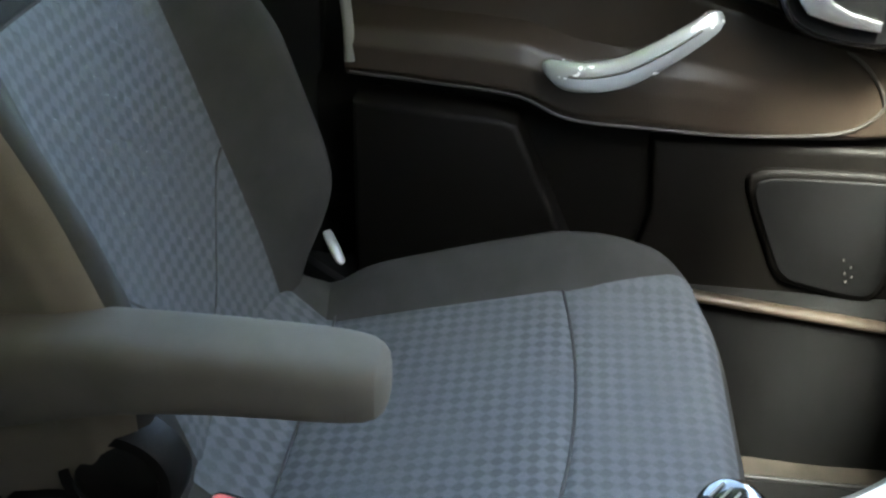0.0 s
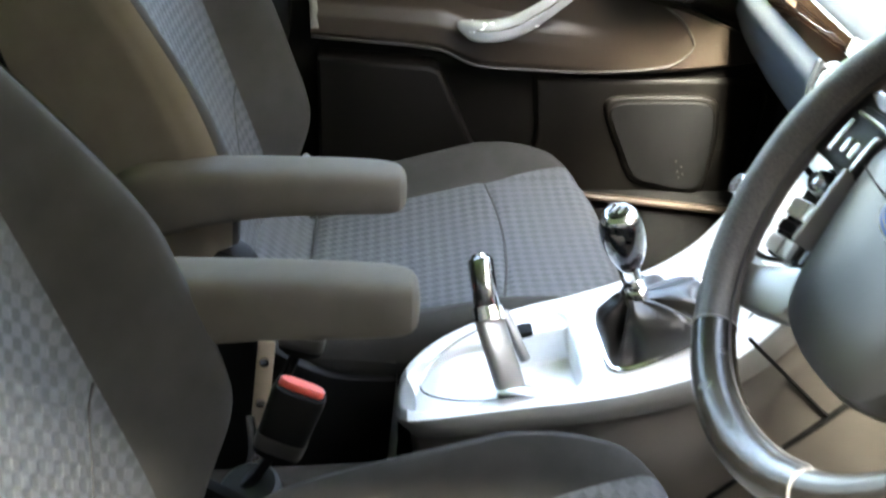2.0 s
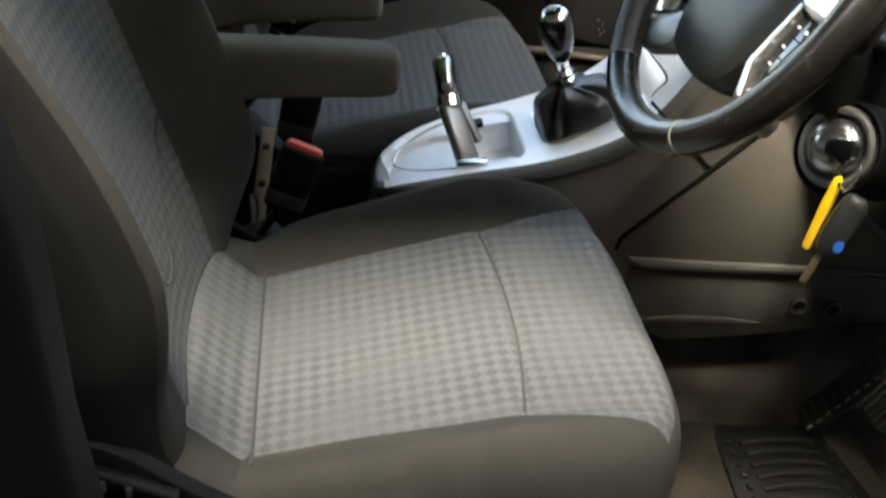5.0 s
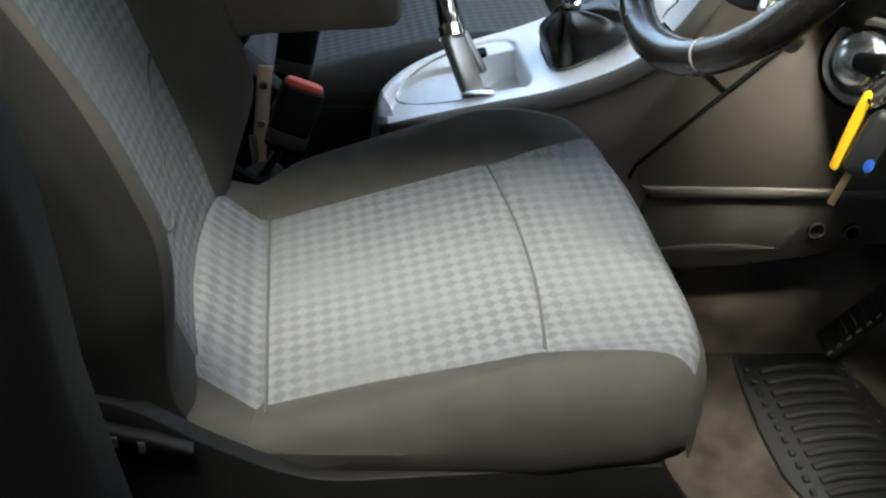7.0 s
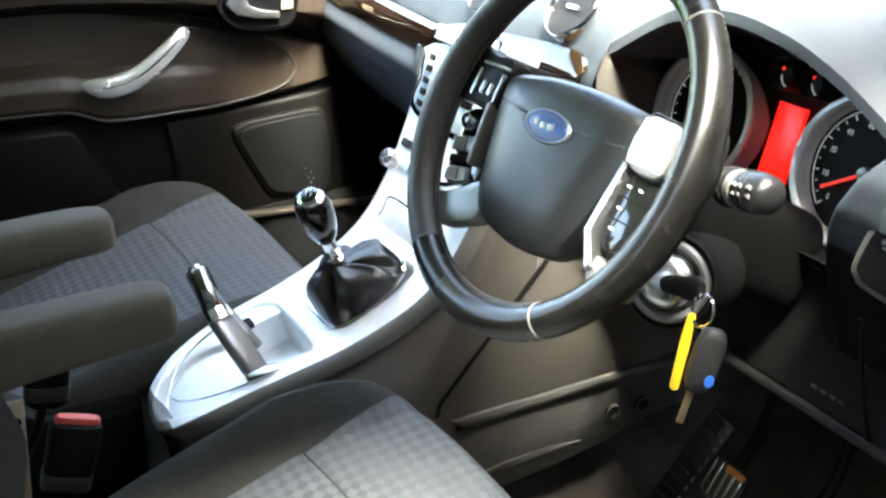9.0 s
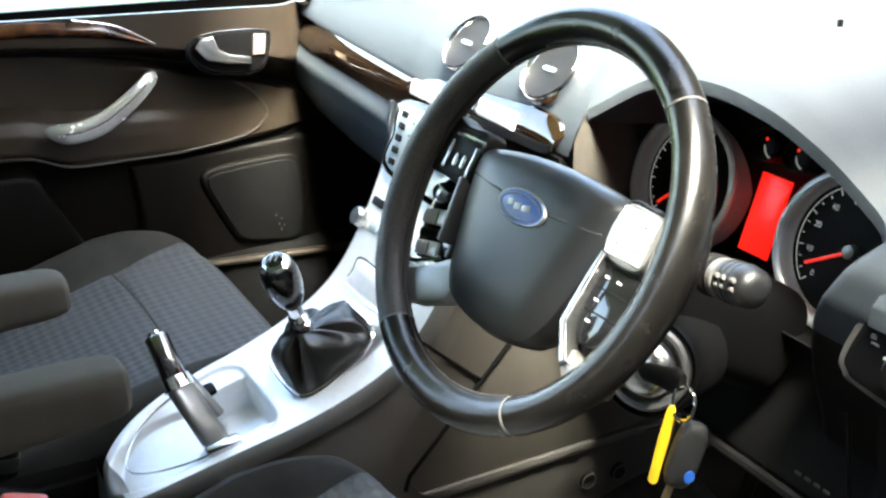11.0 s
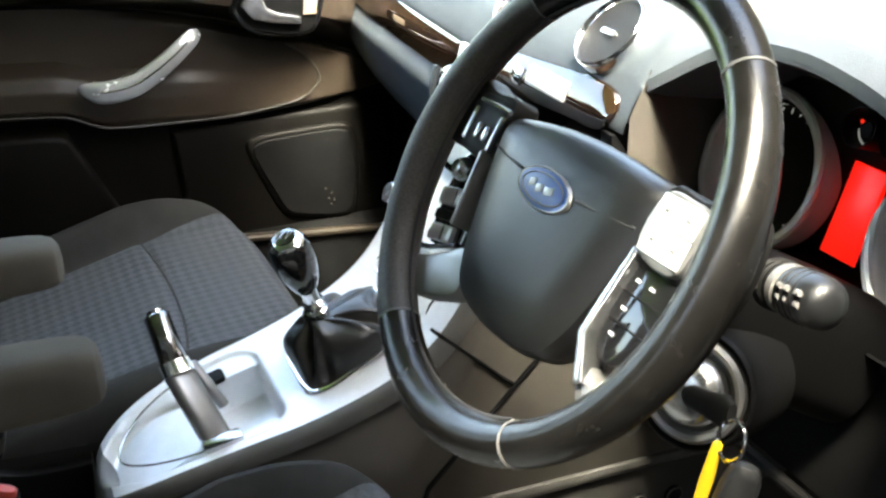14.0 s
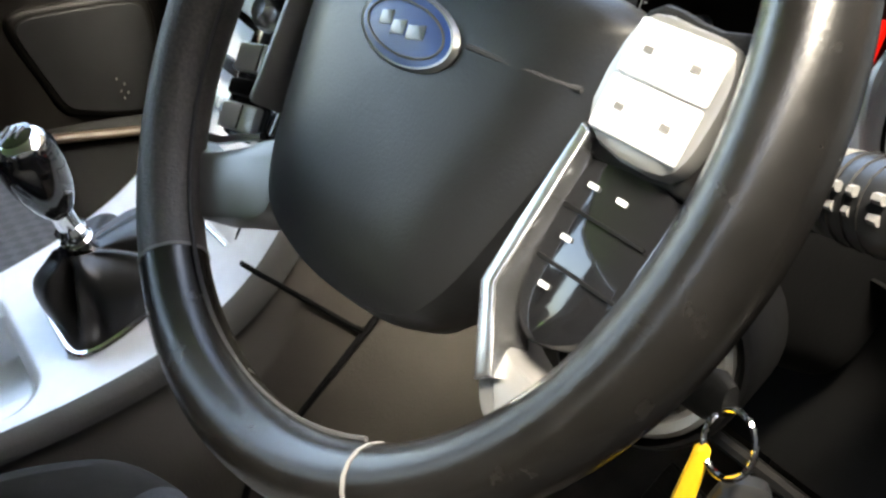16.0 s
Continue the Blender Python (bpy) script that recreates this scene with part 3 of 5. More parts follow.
part("foot", tube(smooth_line([(0.0, 0.0, 0.02), (0.006, -0.012, 0.045), (0.012, -0.01, 0.08), (0.01, 0.0, 0.11)], 4), 0.006, n=10, squash=0.7), SATIN, bracket, "bright metal hook")
for z in (0.05, 0.13, 0.19):
    part("bolt", lathe([(0.006, 0.0), (0.006, 0.004), (0.003, 0.006), (0.001, 0.006)], 12, Matrix.Translation((0.008 + 0.12 * z, -0.002, z)) @ Matrix.Rotation(radians(90), 4, "X")), SATIN, bracket)
tongue = thing("belt_tongue", "bright metal belt tongue beside the passenger backrest", "belt tongue", (-0.15, 0.985, 0.385))
part("blade", plate(smooth_outline([(-0.007, -0.03), (0.007, -0.03), (0.008, 0.02), (0.0, 0.028), (-0.008, 0.02)], 4), 0.003, pose(0, 0, 0.026, 35, 0, 40) @ Matrix.Diagonal((0.8, 0.75, 1, 1))), SPOKE, tongue)


# ---- centre console ----
console = thing("centre_console", "silver-topped grey centre console rising to the dashboard", "console", (0.2, MID, 0.08))
CI = Matrix.Translation((-0.2, -MID, -0.08))
ST = [(-0.014, 0.352, 0.395, 0.44), (-0.004, 0.368, 0.362, 0.475), (0.03, 0.386, 0.34, 0.508), (0.08, 0.402, 0.328, 0.532), (0.14, 0.418, 0.318, 0.545), (0.2, 0.434, 0.308, 0.548),
      (0.26, 0.458, 0.296, 0.545), (0.31, 0.488, 0.284, 0.54), (0.345, 0.525, 0.274, 0.53), (0.375, 0.575, 0.266, 0.522), (0.405, 0.635, 0.26, 0.52), (0.44, 0.71, 0.256, 0.528), (0.456, 0.745, 0.256, 0.538)]
SS = np.array([list(p) for p in smooth_line([Vector(p) for p in ST], 4)])
SL = np.concatenate(([0], np.cumsum(np.hypot(np.diff(SS[:, 0]), np.diff(SS[:, 1])))))


def con(l, c, lift=0.0):
    """A point on the console's top: l along it in metres from the rear, c from 0 (near edge) to 1 (far edge)."""
    x, z, a, b = (interp(l, SL, SS[:, k]) for k in range(4))
    x2, z2 = interp(l + 0.01, SL, SS[:, 0]), interp(l + 0.01, SL, SS[:, 1])
    x1, z1 = interp(l - 0.01, SL, SS[:, 0]), interp(l - 0.01, SL, SS[:, 1])
    d = Vector((x2 - x1, 0, z2 - z1)).normalized()
    n = Vector((-d.z, 0, d.x))
    return Vector((x, a + (b - a) * c, z)) + n * lift


def con_l(x):
    return interp(x, SS[:, 0], SL)


def con_frame(s, t):
    l = SL[-1] * s
    e = min(t, 1 - t)
    drop = 0.016 * (1 - math.sqrt(max(0, 1 - (1 - min(1, e / 0.07)) ** 2)))
    return con(l, t, -drop)


def inside(x, c, x0, x1, c0, c1, r, wide):
    """Depth in metres within a rounded rectangle on the console's top; negative outside."""
    dx, dy = min(x - x0, x1 - x), min(c - c0, c1 - c) * wide
    if dx < r and dy < r:
        return r - math.hypot(r - dx, r - dy)
    return min(dx, dy)


def console_top(s, t):
    l = SL[-1] * s
    x, a, q = (interp(l, SL, SS[:, k]) for k in (0, 2, 3))
    wide = q - a
    p = con_frame(s, t)
    tray = inside(x, t, 0.004, 0.192, 0.12, 0.88, 0.035, wide)
    bin_ = inside(x, t, 0.108, 0.187, 0.21, 0.69, 0.004, wide)
    notch = inside(x, t, 0.118, 0.13, 0.2, 0.8, 0.003, wide)
    moon = 0.062 - math.hypot((x - 0.06) * 0.9, (t - 0.5) * wide)
    boot = inside(x, t, 0.221, 0.331, 0.235, 0.695, 0.012, wide)
    down = 0.005 * sstep(-0.002, 0.004, tray) + 0.012 * sstep(0.0, 0.03, tray) * sstep(0.12, 0.05, x)
    down = max(down, 0.046 * sstep(-0.003, 0.004, bin_), 0.024 * sstep(-0.003, 0.004, notch), 0.018 * sstep(-0.003, 0.006, moon))
    down = max(down, 0.012 * sstep(-0.003, 0.004, boot))
    u = con(l, t, -down) - con(l, t, 0)
    return CI @ (p + u)


part("silver_frame", sheet(lambda s, t: console_top(0.034 + 0.966 * s, 0.055 + 0.89 * t), 230, 96, 0.004), SILVER, console, "silver painted frame with a moulded storage tray")
for q in (0, 1):
    part("frame_lip", sheet(lambda s, t: console_top(s, 0.945 * q + 0.055 * t), 120, 8, 0.004), RIDGE, console, "grey rounded lip of the frame")
part("rear_lip", sheet(lambda s, t: console_top(0.034 * s, 0.055 + 0.89 * t), 10, 60, 0.004), RIDGE, console, "grey rounded rear lip")
part("brake_notch", plate(oval(0.011, 0.012, 20, 4), 0.006, CI @ Matrix.Translation((0.138, 0.478, 0.4225)) @ Matrix.Rotation(radians(-15), 4, "Y"), bevel=0.001), BLACK, console, "dark slot beside the brake lever")
rim_line = []
for k in range(2, 39):
    x = 0.19 - 0.176 * math.sin(math.pi * k / 40) ** 0.5
    c = 0.5 - 0.37 * math.cos(math.pi * k / 40)
    rim_line.append(CI @ con(con_l(x), c, 0.0003))
part("tray_rim", tube(rim_line, 0.0013, n=8), SATIN, console, "thin bright rim round the tray")


def con_side(near):
    """A side wall from the silver frame down to the tunnel."""
    def fn(s, t):
        l = SL[-1] * (0.0 + 0.99 * s)
        p = con(l, 0.035 if near else 0.965, -0.017)
        y = p.y
        lean = 0.03 * math.sin(math.pi * min(t * 1.2, 1)) - 0.01 * t
        x = p.x + 0.03 * t * (1 - s)
        base = interp(p.x, (-0.02, 0.29, 0.33, 0.5), (0.12, 0.12, 0.32, 0.5)) if near else 0.12
        q = Vector((x, y + (lean if not near else -lean) * (0.55 if near else 0.8), p.z + (base - p.z) * t))
        if near:
            q.y += (0.2605 - q.y) * sstep(0.14, 0.3, p.x) * sstep(0.0, 0.22, t)
        return CI @ q
    return sheet(fn, 50, 16, 0.004, Vector((0, 1 if near else -1, 0)))


part("near_wall", con_side(True), CONSOLE, console, "grey moulded console side")
part("far_wall", con_side(False), CONSOLE, console, "grey moulded console side")
part("rear_wall", loft([[CI @ Vector((-0.012 - 0.02 * b, a, 0.355 - 0.25 * b)) for a in np.linspace(0.35, 0.485, 10)] for b in np.linspace(0, 1, 5)], closed=False), CONSOLE, console)
# knee panel on the console's side, ahead of the joint
kp = thing("console_side_panel", "grey plastic knee panel on the console with two screws", "side panel", (0.5, 0.3, 0.1))
KI = Matrix.Translation((-0.5, -0.3, -0.1))


def knee(outline, y0, y1, depth, mat, name, lab="", bevel=0.006):
    """A plate standing along x, its face towards the driver, its y running from y0 at x = 0.3 to y1 at x = 0.9."""
    d = Vector((0.6, y1 - y0, 0)).normalized()
    m = KI @ basis((0.3, y0, 0), d, (0, 0, 1), d.cross(Vector((0, 0, 1))))
    return part(name, plate([(x - 0.3, z) for x, z in outline], depth, m, bevel=bevel), mat, kp, lab)


knee([(0.316, 0.352), (0.485, 0.52), (0.53, 0.56), (0.95, 0.56), (0.95, 0.3), (0.68, 0.302), (0.5, 0.312), (0.335, 0.32)], 0.258, 0.262, 0.02, CONSOLE, "upper_panel", bevel=0.0025)
knee([(0.33, 0.324), (0.5, 0.313), (0.6, 0.307), (0.68, 0.301), (0.74, 0.29), (0.74, 0.28), (0.66, 0.286), (0.5, 0.294), (0.35, 0.302)], 0.253, 0.257, 0.02, SLATE, "ridge", "paler edge of the panel", bevel=0.008)
knee([(0.335, 0.3), (0.5, 0.292), (0.66, 0.285), (0.95, 0.28), (0.95, 0.2), (0.695, 0.203), (0.592, 0.184), (0.5, 0.176), (0.41, 0.175), (0.36, 0.2)], 0.262, 0.266, 0.02, LOWPL, "lower_panel")
knee([(0.36, 0.216), (0.42, 0.221), (0.5, 0.217), (0.56, 0.205), (0.5, 0.2), (0.42, 0.201), (0.37, 0.205)], 0.259, 0.263, 0.012, LOWPL, "moulded_swell", bevel=0.006)
joint = [KI @ Vector((x, 0.2575, z)) for x, z in ((0.312, 0.335), (0.318, 0.354), (0.485, 0.521), (0.53, 0.562))]
part("panel_joint", tube(joint, 0.003, n=6), BLACK, kp)
part("panel_joint", tube([KI @ Vector((x, 0.2585, z)) for x, z in ((0.325, 0.554), (0.337, 0.542), (0.413, 0.469), (0.425, 0.459))], 0.0022, n=6), BLACK, kp)
for sx, sz in ((0.603, 0.236), (0.658, 0.23)):
    sm_ = KI @ basis((sx, 0.262, sz), (1, 0, 0), (0, 0, 1), (0, -1, 0))
    screw = part("screw", lathe([(0.0, 0.0005), (0.0065, 0.0005), (0.008, 0.003), (0.012, 0.003), (0.0135, -0.004)], 24, sm_), PLASTIC, kp, "dark screw cap")
    part("screw_rim", tube([sm_ @ Vector((0.0115 * math.cos(a), 0.0115 * math.sin(a), 0.003)) for a in np.linspace(0, 2 * math.pi, 24, endpoint=False)], 0.001, n=6, closed=True), RIDGE, screw, "worn pale rim")

# gear lever
gear = thing("gear_lever", "gear lever with black and chrome knob over a leather gaiter", "gear lever", (0.28, 0.4, 0.46))
GI = Matrix.Translation((-0.28, -0.4, -0.46))
top_c = Vector((0.244, 0.397, 0.53))


def gaiter(s, t):
    a = 2 * math.pi * t
    cx, cy = 0.276, 0.41
    ox, oy = oval(0.054, 0.056, 64, 4.5)[int(round(t * 64)) % 64]
    base = con(con_l(cx + ox), 0.0)
    b = Vector((cx + ox, cy + oy, base.z - 0.004))
    tip = top_c + Vector((0.014 * math.cos(a), 0.014 * math.sin(a), -0.01))
    f = s ** 1.15
    p = b.lerp(tip, f)
    fold = 0.0085 * math.sin(math.pi * s) * (math.sin(4 * a + 3 * s) + 0.7 * math.sin(7 * a - 4 * s) + 0.5 * math.sin(11 * a + 2 * s))
    out = Vector((math.cos(a), math.sin(a), 0))
    return GI @ (p + out * (fold + 0.006 * math.sin(math.pi * min(1, s * 1.2)) ) + Vector((0, 0, 0.012 * math.sin(math.pi * s) + 0.4 * fold)))


bm = sheet(gaiter, 24, 64)
bmesh.ops.remove_doubles(bm, verts=bm.verts, dist=1e-5)
part("gaiter", bm, GAITER, gear, "creased black leather gaiter", sub=1)
ring = [GI @ Vector((0.276 + ox, 0.41 + oy, con(con_l(0.276 + ox), 0).z + 0.002)) for ox, oy in oval(0.056, 0.058, 48, 5)]
part("gaiter_frame", tube(ring, 0.0035, n=8, closed=True), CHROME, gear, "thin chrome surround")
axis = (Vector((0.214, 0.385, 0.62)) - top_c).normalized()
km = GI @ basis(top_c, axis.orthogonal(), axis.cross(axis.orthogonal()), axis)
part("collar", lathe([(0.013, -0.012), (0.013, -0.002), (0.0105, 0.0), (0.0105, 0.006), (0.013, 0.009), (0.009, 0.013), (0.009, 0.03), (0.011, 0.036)], 24, km), CHROME, gear, "chrome collar")
kn = km @ Matrix.Diagonal((1.03, 1.03, 0.93, 1))
part("knob", lathe([(0.01, 0.03), (0.0135, 0.036), (0.0175, 0.046), (0.0212, 0.06), (0.0232, 0.078), (0.0225, 0.096), (0.0175, 0.107), (0.008, 0.112), (0.001, 0.1125)], 28, kn), GLOSS, gear, "polished black knob")
part("knob_cap", lathe([(0.0195, 0.1045), (0.0165, 0.109), (0.008, 0.1135), (0.001, 0.1142)], 24, kn), CHROME, gear, "chrome shift-pattern cap")
part("knob_inlay", lathe([(0.013, 0.1128), (0.009, 0.1145), (0.001, 0.1153)], 20, kn), GLOSS, gear)
for a in (-0.006, 0.0, 0.006):
    mark = box(0, a, 0.1155, 0.012, 0.0014, 0.0012, r=0)
    mark.transform(kn)
    part("pattern_mark", mark, STITCH, gear)

# handbrake
hb = thing("handbrake", "silver handbrake lever with polished dark metal grip, pulled up", "handbrake", (0.11, 0.37, 0.41))
HI = Matrix.Translation((-0.11, -0.37, -0.41))
p0, p1, p2 = Vector((0.115, 0.362, 0.41)), Vector((0.088, 0.418, 0.478)), Vector((0.079, 0.462, 0.528))


def bar(a, b, w, h, name, mat, lab="", n=20, power=3.5, ends=0.4):
    d = (b - a).normalized()
    s = d.cross(Vector((0, 0, 1))).normalized()
    t = s.cross(d)
    L = (b - a).length
    rows = ((0, ends), (0.02, 0.85), (0.06, 1), (0.94, 1), (0.98, 0.85), (1, ends))
    return part(name, loft([[HI @ (a + d * L * q + s * x * k + t * y * k) for x, y in oval(w, h, n, power)] for q, k in rows]), mat, hb, lab)


bar(p0, p1 + (p1 - p0) * 0.1, 0.017, 0.009, "lever", SPOKE)
bar(p1, p2, 0.0145, 0.0145, "grip", SMOKED, "polished dark metal grip", power=2.2)
bar(p1 - (p2 - p1) * 0.12, p1 + (p2 - p1) * 0.14, 0.018, 0.0155, "knuckle", CHROME, "bright knuckle of the lever", power=2.6)
bar(p2 - (p2 - p1) * 0.06, p2 + (p2 - p1) * 0.05, 0.01, 0.01, "release_button", CHROME, "release button", power=2)
part("foot", box(0.118 - 0.11, 0.357 - 0.37, 0.004, 0.045, 0.02, 0.014, r=0.004), SATIN, hb)
bar(p0 + Vector((0.02, 0.05, 0.01)), p1 + Vector((0.02, 0.03, -0.012)), 0.006, 0.006, "far_arm", SPOKE, power=3)


# ---- steering wheel ----
WC = Vector((0.3075, 0.003, 0.7978))
tilt = radians(30.5)
WM = basis(WC, (0.04, -0.999, 0), (0.515, 0.021, 0.857), (-0.856, -0.034, 0.515))
wheel = thing("steering_wheel", "black leather steering wheel with grey buttons and silver spokes", "steering wheel", WC)
wheel.matrix_local = WM
R = 0.176


def rim_section(a, rr=0.016, grow=0.0):
    c, s = math.cos(a), math.sin(a)
    r = rr + 0.0015 * math.cos(2 * a) ** 2 + grow
    return [Vector(((R + r * math.cos(q)) * c, (R + r * math.cos(q)) * s, 1.08 * r * math.sin(q))) for q in (2 * math.pi * k / 18 for k in range(18))]


def rim(a0, a1, grow=0.0, n=40):
    return loft([rim_section(radians(a0 + (a1 - a0) * k / n), grow=grow) for k in range(n + 1)])


stitch_at = (48, 132, 237, 303)
part("rim_top", rim(48, 132), LEATHER, wheel, "smooth black leather rim", angle=60)
part("rim_left", rim(132, 237), PERF, wheel, "grained leather grip", angle=60)
part("rim_bottom", rim(237, 303), LEATHER, wheel, "smooth black leather rim", angle=60)
part("rim_right", rim(-57, 48), LEATHER, wheel, "worn black leather grip", angle=60)
for a in stitch_at:
    part("rim_joint", rim(a - 0.3, a + 0.3, 0.0005, 2), STITCH, wheel, "pale stitched joint")
inner = [Vector(((R - 0.0172) * math.cos(a), (R - 0.0172) * math.sin(a), 0.0)) for a in np.linspace(radians(100), radians(300), 50)]
part("inner_stitching", tube(inner, 0.0012, n=6), SEAM, wheel)
# hub and airbag cover
padline = smooth_outline([(-0.096, 0.038), (-0.05, 0.05), (0, 0.054), (0.05, 0.053), (0.1, 0.045), (0.101, 0.015), (0.09, -0.03), (0.074, -0.078), (0.052, -0.1), (0, -0.108), (-0.05, -0.1), (-0.072, -0.078), (-0.088, -0.03), (-0.098, 0.01)], 5)


def cover(scale, z):
    return [Vector((x * scale, y * scale, z)) for x, y in padline]


part("airbag_cover", loft([cover(0.92, -0.055), cover(1.0, -0.035), cover(1.005, -0.02), cover(0.97, -0.008), cover(0.86, -0.001), cover(0.6, 0.0035), cover(0.25, 0.005), cover(0.02, 0.0055)]), COVER, wheel, "dark grey airbag cover")
part("cover_seam", tube([Vector((x, 0.02 + 0.006 * (x / 0.1) ** 2 - 0.01, 0.0064 - 1.1 * x * x)) for x in np.linspace(-0.09, -0.036, 12)], 0.0012, n=6), SEAM, wheel)
part("cover_seam", tube([Vector((x, 0.02 + 0.006 * (x / 0.1) ** 2 - 0.01, 0.0064 - 1.1 * x * x)) for x in np.linspace(0.036, 0.092, 12)], 0.0012, n=6), SEAM, wheel)
BADGE_M = Matrix.Translation((0, 0.006, -0.0135))
badge = part("badge", lathe([(0.032, 0.014), (0.034, 0.019), (0.032, 0.021), (0.0295, 0.0205)], 40, BADGE_M @ Matrix.Diagonal((1, 0.46, 1, 1))), SPOKE, wheel, "satin oval badge rim")
part("badge_field", lathe([(0.0305, 0.014), (0.0305, 0.0206), (0.02, 0.0216), (0.001, 0.0218)], 40, BADGE_M @ Matrix.Diagonal((1, 0.46, 1, 1))), BLUE, badge, "blue oval emblem")
part("badge_line", tube([BADGE_M @ Vector((0.0265 * math.cos(a), 0.0105 * math.sin(a), 0.0212)) for a in np.linspace(0, 2 * math.pi, 40, endpoint=False)], 0.0006, n=6, closed=True), STITCH, badge)
for x, y, w in ((-0.013, 0.001, 0.008), (-0.003, -0.0005, 0.009), (0.0085, 0.0005, 0.011)):
    b = box(0, 0, 0, w, 0.006, 0.0006, r=0.0002)
    b.transform(BADGE_M @ Matrix.Translation((x, y, 0.0217)) @ Matrix.Rotation(radians(14), 4, "Z"))
    part("badge_mark", b, SPOKE, badge, "pale bar on the emblem")
part("embossed_mark", tube([Vector((x, -0.056 - 0.005 * math.cos(x * 160), 0.0026)) for x in np.linspace(-0.018, 0.018, 13)], 0.0011, n=6), PLASTIC, wheel)
part("hub", lathe([(0.046, -0.03), (0.046, -0.06), (0.044, -0.09), (0.04, -0.12)], 28, Matrix.Translation((0, -0.015, 0))), PLASTIC, wheel)


def spoke(points, name, mat, z0, z1, lab=""):
    return part(name, plate(smooth_outline(points, 4), z1 - z0, Matrix.Translation((0, 0, z1)), bevel=0.004), mat, wheel, lab)


for q in (-1, 1):
    spoke([(q * 0.098, 0.05), (q * 0.13, 0.052), (q * 0.165, 0.058), (q * 0.176, 0.03), (q * 0.174, 0.0), (q * 0.14, -0.002), (q * 0.1, 0.0)], "upper_spoke", PLASTIC, -0.03, -0.006)
    pod = spoke([(q * 0.103, 0.045), (q * 0.125, 0.049), (q * 0.146, 0.045), (q * 0.15, 0.022), (q * 0.142, 0.001), (q * 0.103, 0.006)], "button_pod", SPOKE if q > 0 else PLASTIC, -0.014 if q > 0 else -0.02, 0.001 if q > 0 else -0.004, "silver button pod" if q > 0 else "black button pod")
    if q > 0:
        for y in (0.036, 0.0155):
            part("button", box(0.1255, y, 0.0012, 0.04, 0.0196, 0.003, r=0.0014), SILVER, pod, "wide silver rocker button")
            for x in (0.115, 0.136):
                part("button_mark", box(x, y, 0.0028, 0.0042, 0.0026, 0.0004, r=0), RIDGE, pod, "grey symbol")
    else:
        for x, hgt, wid in ((-0.1, 0.032, 0.005), (-0.139, 0.03, 0.006)):
            part("button_trim", box(x, 0.02, -0.004, wid, hgt, 0.006, r=0.002), SATIN, pod, "bright vertical bar")
        for x in (-0.1125, -0.1245):
            part("button", box(x, 0.017, -0.004, 0.006, 0.014, 0.006, r=0.002), SATIN, pod, "small bright button")
        part("top_trim", tube([Vector((x, 0.0415 - 0.9 * (x + 0.112) ** 2, -0.002)) for x in np.linspace(-0.137, -0.092, 9)], 0.0022, n=8), SATIN, pod, "bright strip over the buttons")
    if q < 0:
        spoke([(-0.07, -0.068), (-0.1, -0.083), (-0.13, -0.097), (-0.157, -0.098), (-0.147, -0.12), (-0.117, -0.128), (-0.09, -0.119), (-0.056, -0.1)], "lower_spoke", SPOKE, -0.03, -0.008, "grey satin lower spoke")
    else:
        spoke([(0.1, -0.072), (0.118, -0.078), (0.15, -0.083), (0.15, -0.1), (0.125, -0.104), (0.11, -0.096)], "lower_spoke", SPOKE, -0.03, -0.006, "grey satin lower spoke")
    edge = ((0.101, 0.006), (0.107, 0.004), (0.1005, -0.058), (0.119, -0.086), (0.112, -0.091), (0.0925, -0.061)) if q > 0 else ((-0.1, 0.006), (-0.105, 0.004), (-0.0965, -0.058), (-0.0925, -0.059))
    part("spoke_edge", plate(edge, 0.02, Matrix.Translation((0, 0, 0.0005)), bevel=0.002, seg=3), SATIN if q > 0 else SPOKE, wheel, "bright silver spoke edge")
    if q > 0:
        sw = spoke([(0.107, -0.003), (0.146, -0.003), (0.148, -0.03), (0.142, -0.058), (0.118, -0.07), (0.103, -0.052)], "switch_pod", GLOSS, -0.03, -0.007, "gloss black switch pod with small white marks")
        for y in (-0.022, -0.042):
            part("pod_groove", box(0.1255, y, -0.0066, 0.039, 0.0012, 0.001, r=0), BLACK, sw)
        for mx, my in ((0.114, -0.012), (0.114, -0.032), (0.115, -0.05), (0.128, -0.012)):
            part("switch_mark", box(mx, my, -0.0064, 0.0045, 0.0018, 0.0008, r=0), WHITE_PRINT, sw)
    else:
        sw = spoke([(-0.098, -0.004), (-0.15, -0.004), (-0.16, -0.02), (-0.158, -0.05), (-0.146, -0.088), (-0.092, -0.07), (-0.093, -0.04)], "switch_pod", GLOSS, -0.045, -0.024, "gloss black switch pod with silver switches")
        part("thumb_wheel", lathe([(0.0, 0.01), (0.006, 0.0095), (0.0095, 0.006), (0.011, 0.0), (0.011, -0.006)], 24, Matrix.Translation((-0.143, -0.019, -0.021)) @ Matrix.Rotation(radians(12), 4, "Z")), SATIN, sw, "round bright thumb switch")
        for cx_, cy_, wid, hgt, mat in ((-0.137, -0.043, 0.04, 0.0155, SILVER), (-0.1365, -0.0595, 0.03, 0.009, BLACK), (-0.131, -0.0745, 0.034, 0.0145, SILVER)):
            b = box(0, 0, 0, wid, hgt, 0.006, r=0.0018)
            b.transform(Matrix.Translation((cx_, cy_, -0.022)) @ Matrix.Rotation(radians(13), 4, "Z"))
            rocker = part("switch", b, mat, sw, "flat silver rocker switch" if mat is SILVER else "black gap between the rockers")
